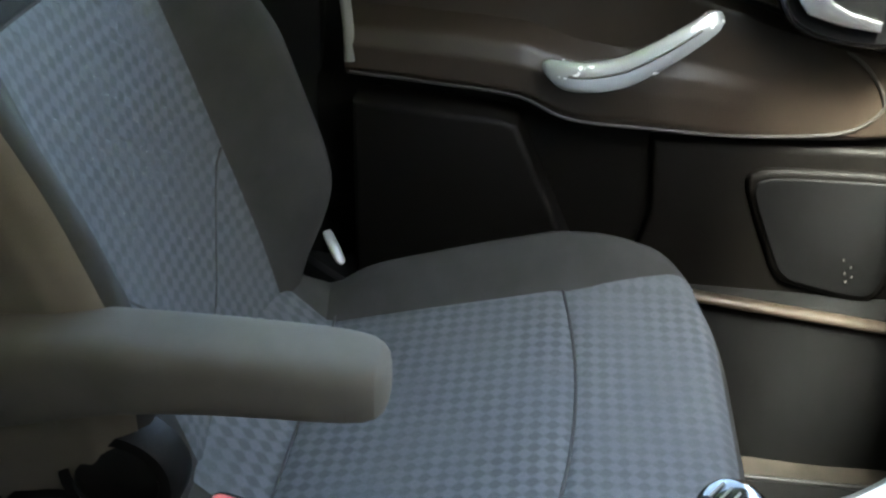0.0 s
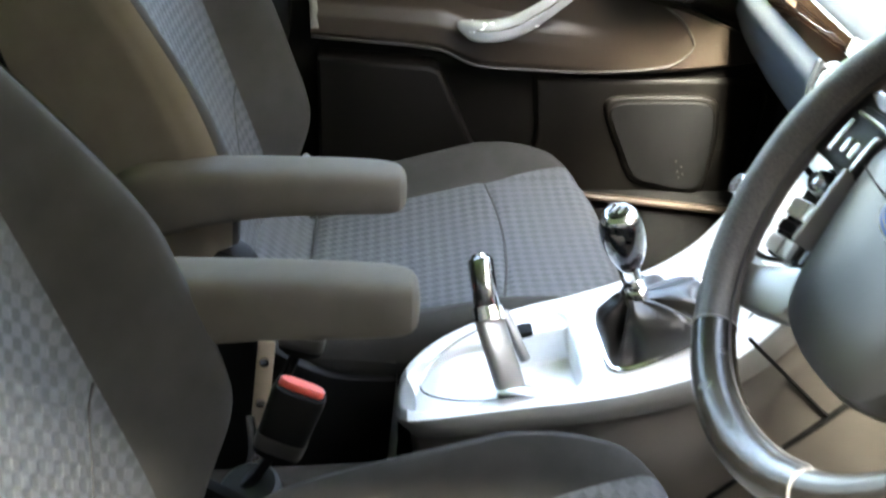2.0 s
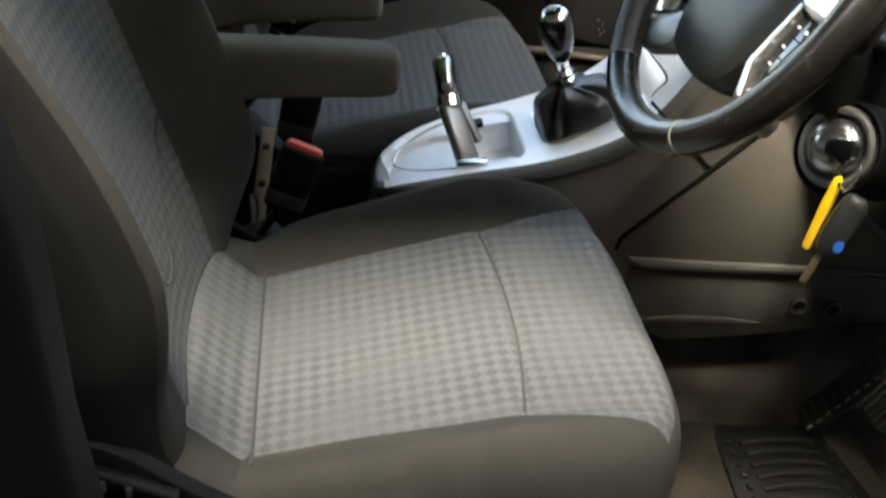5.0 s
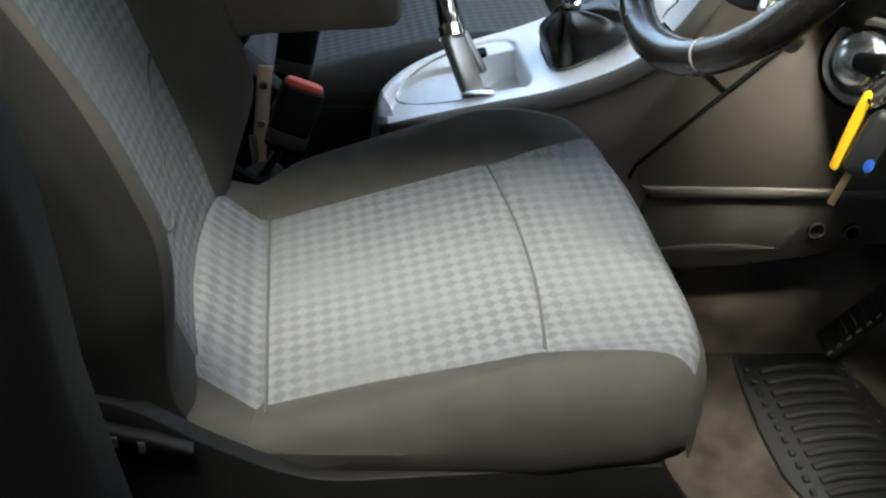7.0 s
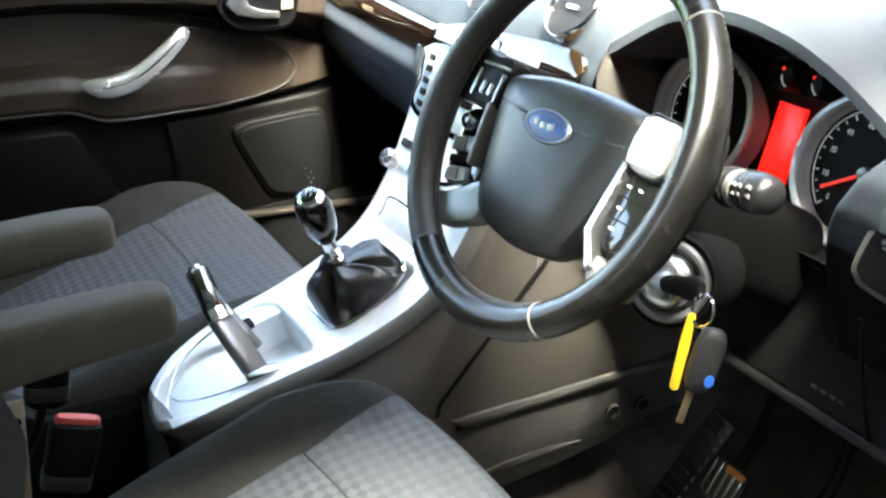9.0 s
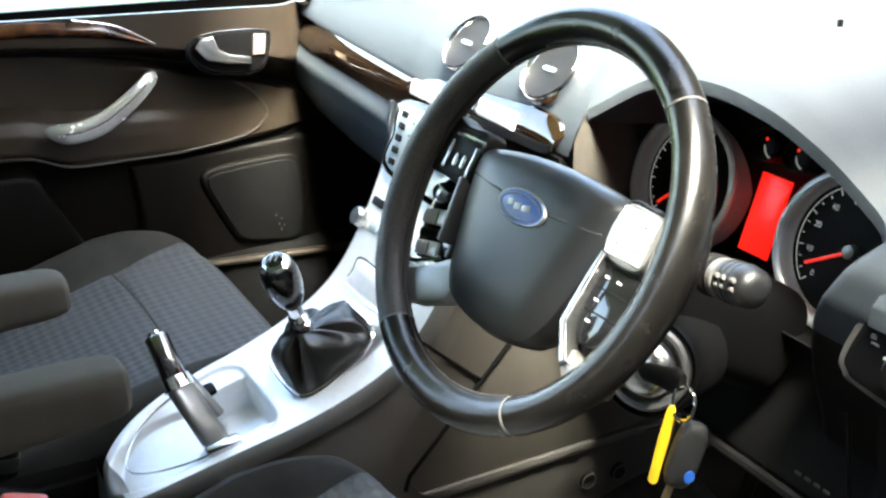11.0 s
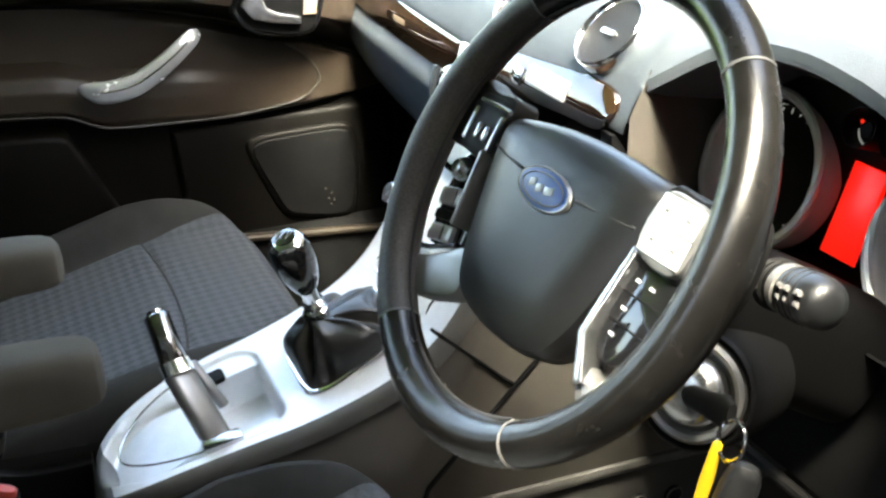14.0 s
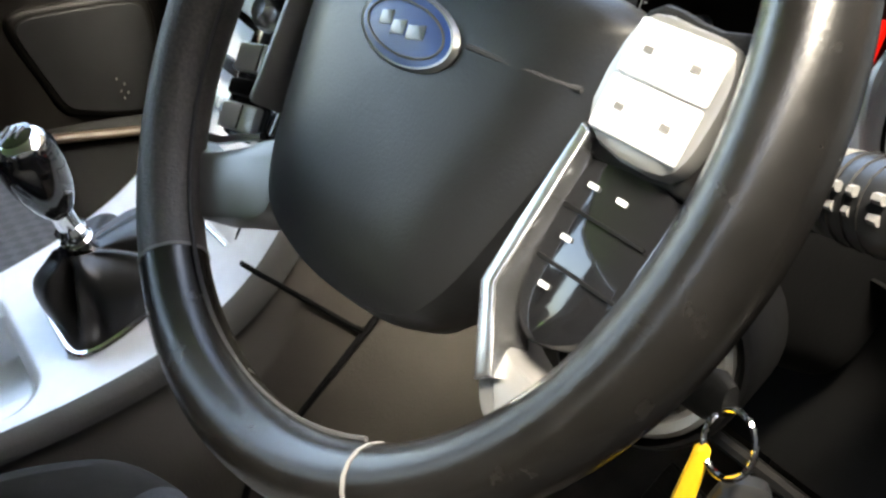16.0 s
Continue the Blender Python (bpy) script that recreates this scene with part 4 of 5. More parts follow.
            if mat is SILVER:
                b = box(0.004, 0, 0.0032, 0.001, hgt * 0.9, 0.0006, r=0)
                b.transform(Matrix.Translation((cx_, cy_, -0.022)) @ Matrix.Rotation(radians(13), 4, "Z"))
                part("switch_mark", b, PLASTIC, rocker)
        part("pod_strip", tube([Vector((-0.103, -0.008, -0.022)), Vector((-0.101, -0.04, -0.0225)), Vector((-0.099, -0.072, -0.023))], 0.004, n=8, squash=0.5), GLOSS, sw, "dark strip with small dots")
        for my in (-0.022, -0.038, -0.056):
            part("switch_mark", box(-0.1018, my, -0.0195, 0.0028, 0.0028, 0.0012, r=0), STITCH, sw)
        part("bracket", tube([Vector((-0.15, -0.094, -0.018)), Vector((-0.13, -0.089, -0.017)), Vector((-0.094, -0.073, -0.015))], [0.003, 0.0026, 0.002], n=8), SATIN, wheel, "bright bracket under the switches")

# column with ignition, stalk
column = thing("steering_column", "dark plastic steering column shroud with stalk and ignition lock", "steering column", (0.5, 0.02, 0.66))
QI = Matrix.Translation((-0.5, -0.02, -0.66))
d = Vector((math.cos(tilt), 0, -math.sin(tilt)))
up = Vector((math.sin(tilt), 0, math.cos(tilt)))
rows = [(0.085, 0.044, 0.04), (0.1, 0.052, 0.05), (0.18, 0.055, 0.055), (0.3, 0.058, 0.06), (0.36, 0.06, 0.06)]
part("shroud", loft([[QI @ (WC + d * k + Vector((0, -1, 0)) * a + up * (b - 0.02)) for a, b in oval(w, h, 28, 3.2)] for k, w, h in rows]), BLACK, column)
ig = Vector((0.405, -0.062, 0.648))
im = QI @ basis(ig, (0.45, -0.9, 0), (0.3, 0.15, 0.94), Vector((-0.86, -0.42, 0.28)))
part("lock_housing", lathe([(0.049, -0.08), (0.049, -0.02), (0.0485, -0.004), (0.048, 0.0), (0.046, 0.002), (0.043, -0.004), (0.038, -0.004)], 36, im), BLACK, column, "round black lock surround")
part("lock_ring", lathe([(0.041, -0.006), (0.041, 0.003), (0.038, 0.006), (0.034, 0.004), (0.032, -0.004)], 36, im), SPOKE, column, "satin lock ring")
part("lock_barrel", lathe([(0.028, -0.02), (0.028, 0.004), (0.025, 0.012), (0.018, 0.017), (0.008, 0.018), (0.001, 0.018)], 32, im), SATIN, column, "polished lock barrel")
s0, s1 = Vector((0.435, -0.035, 0.742)), Vector((0.405, -0.182, 0.778))
dd = s1 - s0
part("stalk", tube([QI @ (s0 + dd * k) for k in (0, 0.3, 0.5, 0.55)], [0.012, 0.0105, 0.012, 0.015], n=16), BLACK, column, "black wiper stalk")
part("stalk_grip", tube([QI @ (s0 + dd * k) for k in (0.5, 0.52, 0.6, 0.64, 0.65)], [0.011, 0.0155, 0.0165, 0.0165, 0.014], n=22), BLACK, column, "dark ring of the stalk")
part("stalk_collar", tube([QI @ (s0 + dd * k) for k in (0.65, 0.66, 0.71, 0.72)], [0.014, 0.0172, 0.0175, 0.014], n=22), RIDGE, column, "grey knurled collar")
part("stalk_end", tube([QI @ (s0 + dd * k) for k in (0.72, 0.735, 0.88, 0.95, 0.985, 1.0)], [0.014, 0.0175, 0.018, 0.0165, 0.012, 0.006], n=22), COVER, column, "worn dark grey stalk end")
for k in (0.57, 0.62, 0.77, 0.82, 0.87):
    part("stalk_rib", tube([QI @ (s0 + dd * (k + f)) for f in (-0.008, 0.0, 0.008)], [0.0168, 0.0185, 0.0168], n=22), PLASTIC, column)
for k, w in ((0.54, 0.03), (0.74, 0.025), (0.8, 0.02), (0.88, 0.03)):
    for lift in (0.0, 0.008):
        part("stalk_mark", tube([QI @ (s0 + dd * k + Vector((-0.0172, 0, 0.002 + lift))), QI @ (s0 + dd * (k + w) + Vector((-0.0172, 0, 0.002 + lift)))], 0.0022, n=6), STITCH, column, "worn white symbol")

# keys in the lock
keys = thing("car_keys", "car key in the lock with yellow tag and black remote", "keys", (0.382, -0.135, 0.656))
YI = Matrix.Translation((-0.382, -0.135 * -1, -0.656))
k0 = ig + Vector((-0.86, -0.42, 0.28)).normalized() * 0.016
k1 = Vector((0.386, -0.128, 0.672))
part("key_head", loft([[YI @ (k0.lerp(k1, q) + Vector((0, 0, 1)) * b + Vector((0.5, -0.2, 0.2)).normalized() * a) for a, b in oval(0.006 * w, 0.013 * w, 16)] for q, w in ((0, 0.5), (0.15, 0.75), (0.5, 0.8), (0.85, 1.0), (1.0, 0.6))]), BLACK, keys, "black key head in the lock")
ring = [Vector((0.004 * math.cos(a), 0.013 * math.sin(a), -0.0 + 0.015 * math.cos(a))) for a in np.linspace(0, 2 * math.pi, 28, endpoint=False)]
part("ring", tube(ring, 0.0016, n=8, closed=True), CHROME, keys, "steel key ring")
tagm = Matrix.Translation((-0.006, 0.008, -0.01)) @ Euler((radians(90), radians(8), radians(-52))).to_matrix().to_4x4()
part("yellow_tag", plate([(-0.0035, 0.0), (0.0, 0.004), (0.0035, 0.0), (0.005, -0.03), (0.0045, -0.078), (0.002, -0.081), (-0.002, -0.081), (-0.0045, -0.078), (-0.005, -0.03)], 0.006, tagm, bevel=0.0015), YELLOW, keys, "bright yellow plastic tag")
fobm = Matrix.Translation((0.012, -0.009, -0.014)) @ Euler((radians(90), radians(13), radians(-38))).to_matrix().to_4x4()
fob = part("remote", loft([[fobm @ Vector((x * k, -0.04 + y * k, z)) for x, y in oval(0.0138, 0.034, 24, 3.4)] for k, z in ((0.85, -0.007), (1, -0.004), (1, 0.003), (0.85, 0.007))]), COVER, keys, "black remote fob with blue oval")
part("remote_badge", lathe([(0.0065, 0.0), (0.0065, 0.008), (0.001, 0.0084)], 24, fobm @ Matrix.Translation((0.008, -0.056, 0)) @ Matrix.Diagonal((0.7, 1, 1, 1))), BLUE, fob)
bl = box(-0.003, -0.092, 0.0, 0.007, 0.04, 0.0025, r=0.0008)
bl.transform(fobm)
part("blade", bl, material("brass_key", (0.42, 0.33, 0.2), 0.3, metal=0.9), keys, "worn brass key blade")


# ---- dashboard ----
dash = thing("dashboard", "dark grey soft dashboard with round vents and walnut trim", "dashboard", (0.8, MID, 0.6))
DI = Matrix.Translation((-0.8, -MID, -0.6))


HOOD_Y = (-0.3, -0.2, -0.135, -0.095, -0.03, 0.04, 0.1, 0.16, 0.19, 0.215, 0.25)
HOOD_Z = (0.71, 0.764, 0.802, 0.824, 0.848, 0.859, 0.856, 0.842, 0.826, 0.8, 0.765)


def hood(y):
    """The height of the lip over the gauges, smoothed along it."""
    return sum(interp(y + d, HOOD_Y, HOOD_Z) for d in (-0.02, -0.01, 0, 0.01, 0.02)) / 5


def trim_x(y):
    return interp(y, (0.2, 0.5, 0.6, 0.8, 1.0, 1.14), (0.5, 0.498, 0.512, 0.527, 0.542, 0.56))


def clipped(profile, low):
    """The first seven stations of a profile that is cut off at the height low."""
    head = profile[:4]
    tail = [profile[3]]
    for p, q in zip(profile[3:], profile[4:]):
        if q[1] <= low:
            f = (p[1] - low) / max(p[1] - q[1], 1e-6)
            tail.append((p[0] + (q[0] - p[0]) * f, low))
            break
        tail.append(q)
    run = np.concatenate(([0], np.cumsum([math.hypot(q[0] - p[0], q[1] - p[1]) for p, q in zip(tail, tail[1:])])))
    return head + [(interp(run[-1] * f, run, [p[0] for p in tail]), interp(run[-1] * f, run, [p[1] for p in tail])) for f in (0.34, 0.68, 1.0)]


EDGE_L, EDGE_R = 0.206, -0.215


def dash_section(y):
    """Front to rear, over the crown and down the face; the hood over the gauges spans EDGE_R to EDGE_L."""
    tx = trim_x(y)
    plain = [(1.36, 0.9), (1.1, 0.91), (0.85, 0.908), (0.7, 0.9), (0.63, 0.888), (0.59, 0.868), (tx + 0.045, 0.835), (tx + 0.022, 0.795), (tx + 0.008, 0.765), (tx + 0.006, 0.757)]
    right = [(1.36, 0.9), (1.1, 0.9), (0.85, 0.89), (0.72, 0.87), (0.63, 0.85), (0.57, 0.825), (0.53, 0.795), (0.51, 0.77), (0.5, 0.755), (0.498, 0.74)]
    yc = min(max(y, EDGE_R), EDGE_L)
    h = hood(yc) - 0.008 * sstep(0.15, EDGE_L, yc)
    hooded = [(1.36, 0.9), (1.1, 0.912), (0.85, 0.92 - 0.5 * (0.865 - h)), (0.72, h + 0.05), (0.65, h + 0.036), (0.6, h + 0.018), (0.575, h + 0.004)]
    wl, wr = sstep(EDGE_L + 0.012, 0.15, y), sstep(EDGE_R - 0.01, -0.15, y)
    side = clipped(plain if y > 0.0 else right, h + 0.004)
    w = wl if y > 0 else wr
    out = [(p[0] + (q[0] - p[0]) * w, p[1] + (q[1] - p[1]) * w) for p, q in zip(side, hooded)]
    if EDGE_R < y < EDGE_L:
        lx = out[-1][0]
        return out + [(lx - 0.001, h - 0.005), (lx + 0.028, h - 0.013), (lx + 0.125, h - 0.03)]
    foot = plain if y > 0 else right
    z = out[-1][1]
    return out + [(interp(-q, [-p[1] for p in foot[4:]], [p[0] for p in foot[4:]]), q) for q in (z - (z - foot[-1][1]) * f for f in (0.34, 0.67, 1.0))]


DASH_Y = sorted([-0.4 + 0.01 * k for k in range(157)] + [EDGE_R - 0.0001, EDGE_R + 0.0001, EDGE_L - 0.0001, EDGE_L + 0.0001])


def dash_top(s, t):
    y = DASH_Y[round(s * (len(DASH_Y) - 1))]
    sec = dash_section(y)
    k = t * (len(sec) - 1)
    i = min(int(k), len(sec) - 2)
    f = k - i
    return DI @ Vector((sec[i][0] * (1 - f) + sec[i + 1][0] * f, y, sec[i][1] * (1 - f) + sec[i + 1][1] * f))


crown = sheet(dash_top, len(DASH_Y) - 1, 27, 0.004)
web = [f for f in crown.faces if all(min(abs(v.co.y + MID - EDGE_L), abs(v.co.y + MID - EDGE_R)) < 0.001 for v in f.verts)]
bmesh.ops.delete(crown, geom=web, context="FACES")
part("crown", crown, DASH, dash, "grey grained dashboard top")


def passenger_lower(s, t):
    y = 0.535 + 0.61 * s
    tx = trim_x(y)
    zs = (0.7, 0.675, 0.64, 0.6, 0.56, 0.52, 0.49, 0.47)
    xs = (0.0, -0.012, -0.008, 0.01, 0.035, 0.07, 0.12, 0.3)
    near = sstep(0.62, 0.54, y)
    z = interp(t, np.linspace(0, 1, 8), zs) + 0.045 * near * (1 - t)
    x = tx + interp(t, np.linspace(0, 1, 8), xs) - 0.05 * near * (1 - 0.6 * t)
    return DI @ Vector((x, y, z))


part("lower_dash", sheet(passenger_lower, 40, 24, 0.004, Vector((1, 0, 0))), DASH, dash, "grey grained lower dashboard")


def strip(y0, y1, name, mat, lab, end=0.0):
    def fn(s, t):
        y = y0 + (y1 - y0) * s
        zb = interp(y, (0.2, 0.3, 0.5, 0.6, 0.85, 1.1), (0.748, 0.746, 0.733, 0.703, 0.702, 0.703))
        zt = interp(y, (0.2, 0.3, 0.4, 0.5, 0.6, 1.0, 1.12), (0.79, 0.79, 0.782, 0.774, 0.764, 0.75, 0.735))
        b = math.sin(math.pi * t)
        e = math.sqrt(max(0.0, 1 - (1 - min(1, (y - y0) / end)) ** 2)) * 0.8 + 0.2 if end else min(1, sstep(0, 0.06, 1 - s) + 0.15)
        m = (zt + zb) / 2
        return DI @ Vector((trim_x(y) - 0.006 * b + 0.014 * t - 0.002, y, m + (zt - zb) * (t - 0.5) * e))
    return part(name, sheet(fn, 72, 10, 0.006, Vector((1, 0, 0))), mat, dash, lab)


strip(0.585, 1.12, "walnut_strip", WOOD_DARK, "glossy dark walnut trim strip reflecting outdoors")
strip(0.222, 0.583, "centre_strip", WOOD_DARK, "glossy dark walnut strip above the audio unit, rounded at its end", end=0.035)
for y, w, zc, mat in ((0.548, 0.05, 0.75, SILVER), (0.5, 0.03, 0.754, SILVER), (0.408, 0.022, 0.762, CHROME), (0.343, 0.082, 0.769, SILVER)):
    b = box(0, 0, 0, w, 0.022, 0.008, r=0.003)
    b.transform(DI @ basis((trim_x(y) + 0.0005, y, zc), (0, -1, 0), (0.28, 0, 0.96), (-0.96, 0, 0.28)))
    part("strip_button", b, mat, dash, "bright satin button in the walnut strip")


def vent(y, z, x, r, name="air_vent"):
    n = Vector((-0.72, 0.0, 0.69)).normalized()
    m = DI @ basis(Vector((x, y, z)) + n * 0.005, (0, -1, 0), Vector((0.69, 0, 0.72)), n)
    v = part(name, lathe([(r * 1.02, -0.03), (r, 0.0), (r * 0.985, 0.003), (r * 0.95, 0.0045), (r * 0.91, 0.002), (r * 0.88, -0.008)], 48, m), CHROME, dash, "round air vent with chrome ring")
    part("bowl", lathe([(r * 0.92, -0.001), (r * 0.88, -0.008), (r * 0.7, -0.016), (r * 0.4, -0.019), (0.001, -0.02)], 40, m), PLASTIC, v, "dark hollow of the vent")
    part("flap", sheet(lambda s, t: m @ Vector((r * 0.9 * math.sin((t - 0.5) * 3.0), r * (0.06 + 0.78 * s * math.cos((t - 0.5) * 3.0)), -0.004 - 0.012 * s)), 8, 20, 0.003, n * -1), COVER, v, "grey blade of the vent")
    part("flap", sheet(lambda s, t: m @ Vector((r * 0.9 * math.sin((t - 0.5) * 3.0), r * (-0.1 - 0.72 * s * math.cos((t - 0.5) * 3.0)), -0.008 - 0.004 * s)), 8, 20, 0.003, n * -1), COVER, v, "grey blade of the vent")
    b = box(0, -0.02 * r, 0.0, 0.024, 0.007, 0.008, r=0.0025)
    b.transform(m)
    part("tab", b, SATIN, v, "satin vent tab")


vent(0.474, 0.823, 0.541, 0.042)
vent(0.288, 0.828, 0.542, 0.043)
b = part("side_vent", lathe([(0.04, -0.02), (0.042, 0.0), (0.039, 0.005), (0.034, 0.0)], 32, DI @ basis((0.575, 1.09, 0.81), (0, -1, 0), (0.5, 0, 0.86), (-0.86, 0, 0.5))), CHROME, dash, "round side vent")
part("grille", plate([(-0.016, -0.004), (0.016, -0.004), (0.016, 0.004), (-0.016, 0.004)], 0.004, DI @ basis((0.566, 1.125, 0.79), (0, -1, 0), (0.3, 0, 0.95), (-0.95, 0, 0.3))), BLACK, dash)
def tan_panel(s, t):
    y = 0.14 + 0.31 * s
    x0 = interp(y, (0.14, 0.2, 0.3, 0.45), (0.705, 0.668, 0.645, 0.64))
    x = x0 + (0.775 - x0) * t
    sec = dash_section(y)[::-1]
    sec = [p for p in sec if p[0] > 0.58]
    return DI @ Vector((x, y, interp(x, [p[0] for p in sec], [p[1] for p in sec]) + 0.003))


part("top_panel", sheet(tan_panel, 12, 8, 0.003), BEIGE, dash, "flush tan panel on the dashboard top")
part("sensor", lathe([(0.003, -0.004), (0.003, 0.003), (0.001, 0.004)], 12, DI @ Matrix.Translation((0.7, 0.02, 0.915))), BLACK, dash)

# binnacle with gauges
part("binnacle_wall", loft([[DI @ Vector((x, y, z)) for z in np.linspace(0.62, zt, 8)] for x, y, zt in ((0.513, 0.2055, 0.77), (0.535, 0.2075, 0.812), (0.56, 0.222, 0.82), (0.6, 0.243, 0.82), (0.65, 0.264, 0.815), (0.705, 0.285, 0.81))], closed=False), CONSOLE, dash, "brown-grey inner wall of the gauge hood")
part("binnacle_roof", sheet(lambda s, t: DI @ Vector((0.61 + 0.1 * s, -0.2 + 0.49 * t, 0.836 - 0.04 * s - 1.2 * max(0, -0.2 + 0.49 * t - 0.12) ** 2 - 1.6 * max(0, 0.05 + 0.2 - 0.49 * t) ** 2)), 4, 24, 0.003), BLACK, dash)
# Near-black here stands in for the shade under the gauge hood.
part("binnacle_floor", box(0.665 - 0.8, 0.045 - MID, 0.612 - 0.6, 0.12, 0.45, 0.012, r=0.004), MAT_SHADE_BLACK, dash)
part("cluster_backing", box(0.705 - 0.8, 0.05 - MID, 0.73 - 0.6, 0.02, 0.5, 0.26, r=0.004), BLACK, dash)
CM_UP = Vector((0.3, 0, 0.954))


def gauge(y, z, r, label, ticks=True, needle=None):
    m = DI @ basis((0.672, y, z), (0, -1, 0), CM_UP, Vector((-0.954, 0, 0.3)))
    g = part("gauge", lathe([(r, -0.02), (r * 1.0, 0.012), (r * 0.97, 0.016), (r * 0.93, 0.012), (r * 0.92, -0.005)], 48, m), SILVER if r > 0.03 else BLACK, dash, label)
    part("bezel", tube([m @ Vector((r * math.cos(a), r * math.sin(a), 0.014)) for a in np.linspace(0, 2 * math.pi, 48, endpoint=False)], 0.0055 if r > 0.03 else 0.0009, n=8, closed=True), SILVER if r > 0.03 else PLASTIC, g, "satin ring")
    part("dial", lathe([(r * 0.93, -0.008), (r * 0.93, -0.004), (0.001, -0.004)], 40, m), BLACK, g)
    if ticks:
        for k in range(25):
            a = radians(225 - 270 * k / 24)
            b = box(0, 0, 0, 0.006 if k % 3 == 0 else 0.003, 0.0012, 0.0006, r=0)
            b.transform(m @ Matrix.Translation((r * 0.8 * math.cos(a), r * 0.8 * math.sin(a), -0.003)) @ Matrix.Rotation(a, 4, "Z"))
            part("tick", b, WHITE_PRINT, g)
        part("scale_line", tube([m @ Vector((r * 0.86 * math.cos(a), r * 0.86 * math.sin(a), -0.0032)) for a in np.linspace(radians(225), radians(-45), 40)], 0.0006, n=6), WHITE_PRINT, g, "thin white scale arc")
    else:
        part("scale_line", tube([m @ Vector((r * 0.8 * math.cos(a), r * 0.8 * math.sin(a), -0.003)) for a in np.linspace(radians(190), radians(350), 24)], 0.0009, n=6), WHITE_PRINT, g, "white curved scale")
    if needle is not None:
        a = radians(needle)
        b = box(r * 0.32, 0, 0, r * 0.72, 0.0035, 0.002, r=0.0008)
        b.transform(m @ Matrix.Translation((0, 0, 0.003)) @ Matrix.Rotation(a, 4, "Z"))
        part("needle", b, NEEDLE, g, "red needle")
        part("boss", lathe([(0.008, -0.004), (0.007, 0.005), (0.001, 0.006)], 20, m), SPOKE if r > 0.03 else BLACK, g)
    return m, g


def print_text(body, size, m, parent):
    cu = bpy.data.curves.new("numeral", "FONT")
    cu.body, cu.size, cu.align_x, cu.align_y = body, size, "CENTER", "CENTER"
    tmp = bpy.data.objects.new("numeral_tmp", cu)
    scene.collection.objects.link(tmp)
    me = bpy.data.meshes.new_from_object(tmp.evaluated_get(bpy.context.evaluated_depsgraph_get()))
    bpy.data.objects.remove(tmp)
    bpy.data.curves.remove(cu)
    me.materials.append(WHITE_PRINT)
    ob = new("numeral", me)
    ob.matrix_local = m
    ob.parent = parent
    return ob


gm, g1 = gauge(0.184, 0.697, 0.08, "round rev counter with satin ring", needle=225)
gm2, g2 = gauge(-0.056, 0.697, 0.08, "round speedometer with satin ring", needle=212)
for k, num in enumerate(("0", "10", "20", "40", "60", "80", "100", "120", "140")):
    a = radians(225 - 270 * k / 9)
    print_text(num, 0.009, gm2 @ Matrix.Translation((0.052 * math.cos(a), 0.052 * math.sin(a), -0.0025)), g2)
gauge(0.061, 0.778, 0.018, "small fuel gauge", ticks=False, needle=150)
gauge(0.017, 0.778, 0.017, "small temperature gauge", ticks=False, needle=150)
rm = DI @ basis((0.664, 0.056, 0.7), (0, -1, 0), CM_UP, Vector((-0.954, 0, 0.3)))
part("display", plate([(-0.021, -0.045), (0.021, -0.045), (0.021, 0.045), (-0.021, 0.045)], 0.004, rm, bevel=0.001), RED_SCREEN, dash, "lit plain red display between the gauges")

# lower driver's dashboard and switch panel
def driver_lower(s, t):
    y = 0.235 - 0.62 * s
    z = interp(t, (0, 0.1, 0.3, 0.6, 0.85, 1.0), (0.75, 0.72, 0.65, 0.55, 0.465, 0.45))
    x = interp(t, (0, 0.1, 0.3, 0.6, 0.85, 1.0), (0.5, 0.502, 0.52, 0.545, 0.575, 0.62))
    cut = (1.0 if y < 0.209 else 0.0) * sstep(-0.225, -0.185, y)
    x += 0.085 * cut * (1 - sstep(0.35, 1.0, t))
    if t < 0.42:
        z = z - 0.12 * cut * (1 - t / 0.42)
    return DI @ Vector((x, y, z))


# Near-black carries the shade below the dashboard.
part("knee_bolster", sheet(driver_lower, 60, 40, 0.004, Vector((1, 0, 0))), MAT_SHADE_BLACK, dash, "dark lower dashboard panel, darkened further for its shade")
part("bolster_edge", tube([DI @ Vector((0.565, y, 0.472)) for y in np.linspace(0.2, -0.38, 12)], 0.006, n=8), PLASTIC, dash)
part("bolster_groove", tube([DI @ Vector((x - 0.004, -0.19, z)) for x, z in ((0.53, 0.63), (0.55, 0.54), (0.572, 0.475), (0.6, 0.452))], 0.0025, n=8), BLACK, dash)
for k in range(4):
    part("moulded_mark", box(0.568 - 0.8, -0.115 - 0.012 * k - MID, 0.5 - 0.6, 0.002, 0.007, 0.003, r=0), LOWPL, dash)


def cheek(low, high):
    """The broad cheek of the dashboard beside the gauges, its inner edge leaning outwards as it rises."""
    def fn(s, t):
        z = low + (high - low) * s
        edge = interp(z, (0.5, 0.62, 0.666, 0.714, 0.765, 0.8, 0.84), (-0.088, -0.096, -0.109, -0.127, -0.155, -0.182, -0.23))
        y = edge + (-0.42 - edge) * t ** 1.6
        x = interp(z, (0.5, 0.56, 0.62, 0.66, 0.7, 0.735, 0.77, 0.8, 0.84), (0.61, 0.59, 0.562, 0.54, 0.519, 0.506, 0.508, 0.528, 0.575))
        return DI @ Vector((x + 0.09 * (1 - sstep(-0.004, 0.03, edge - y)) ** 2, y, z))
    return fn


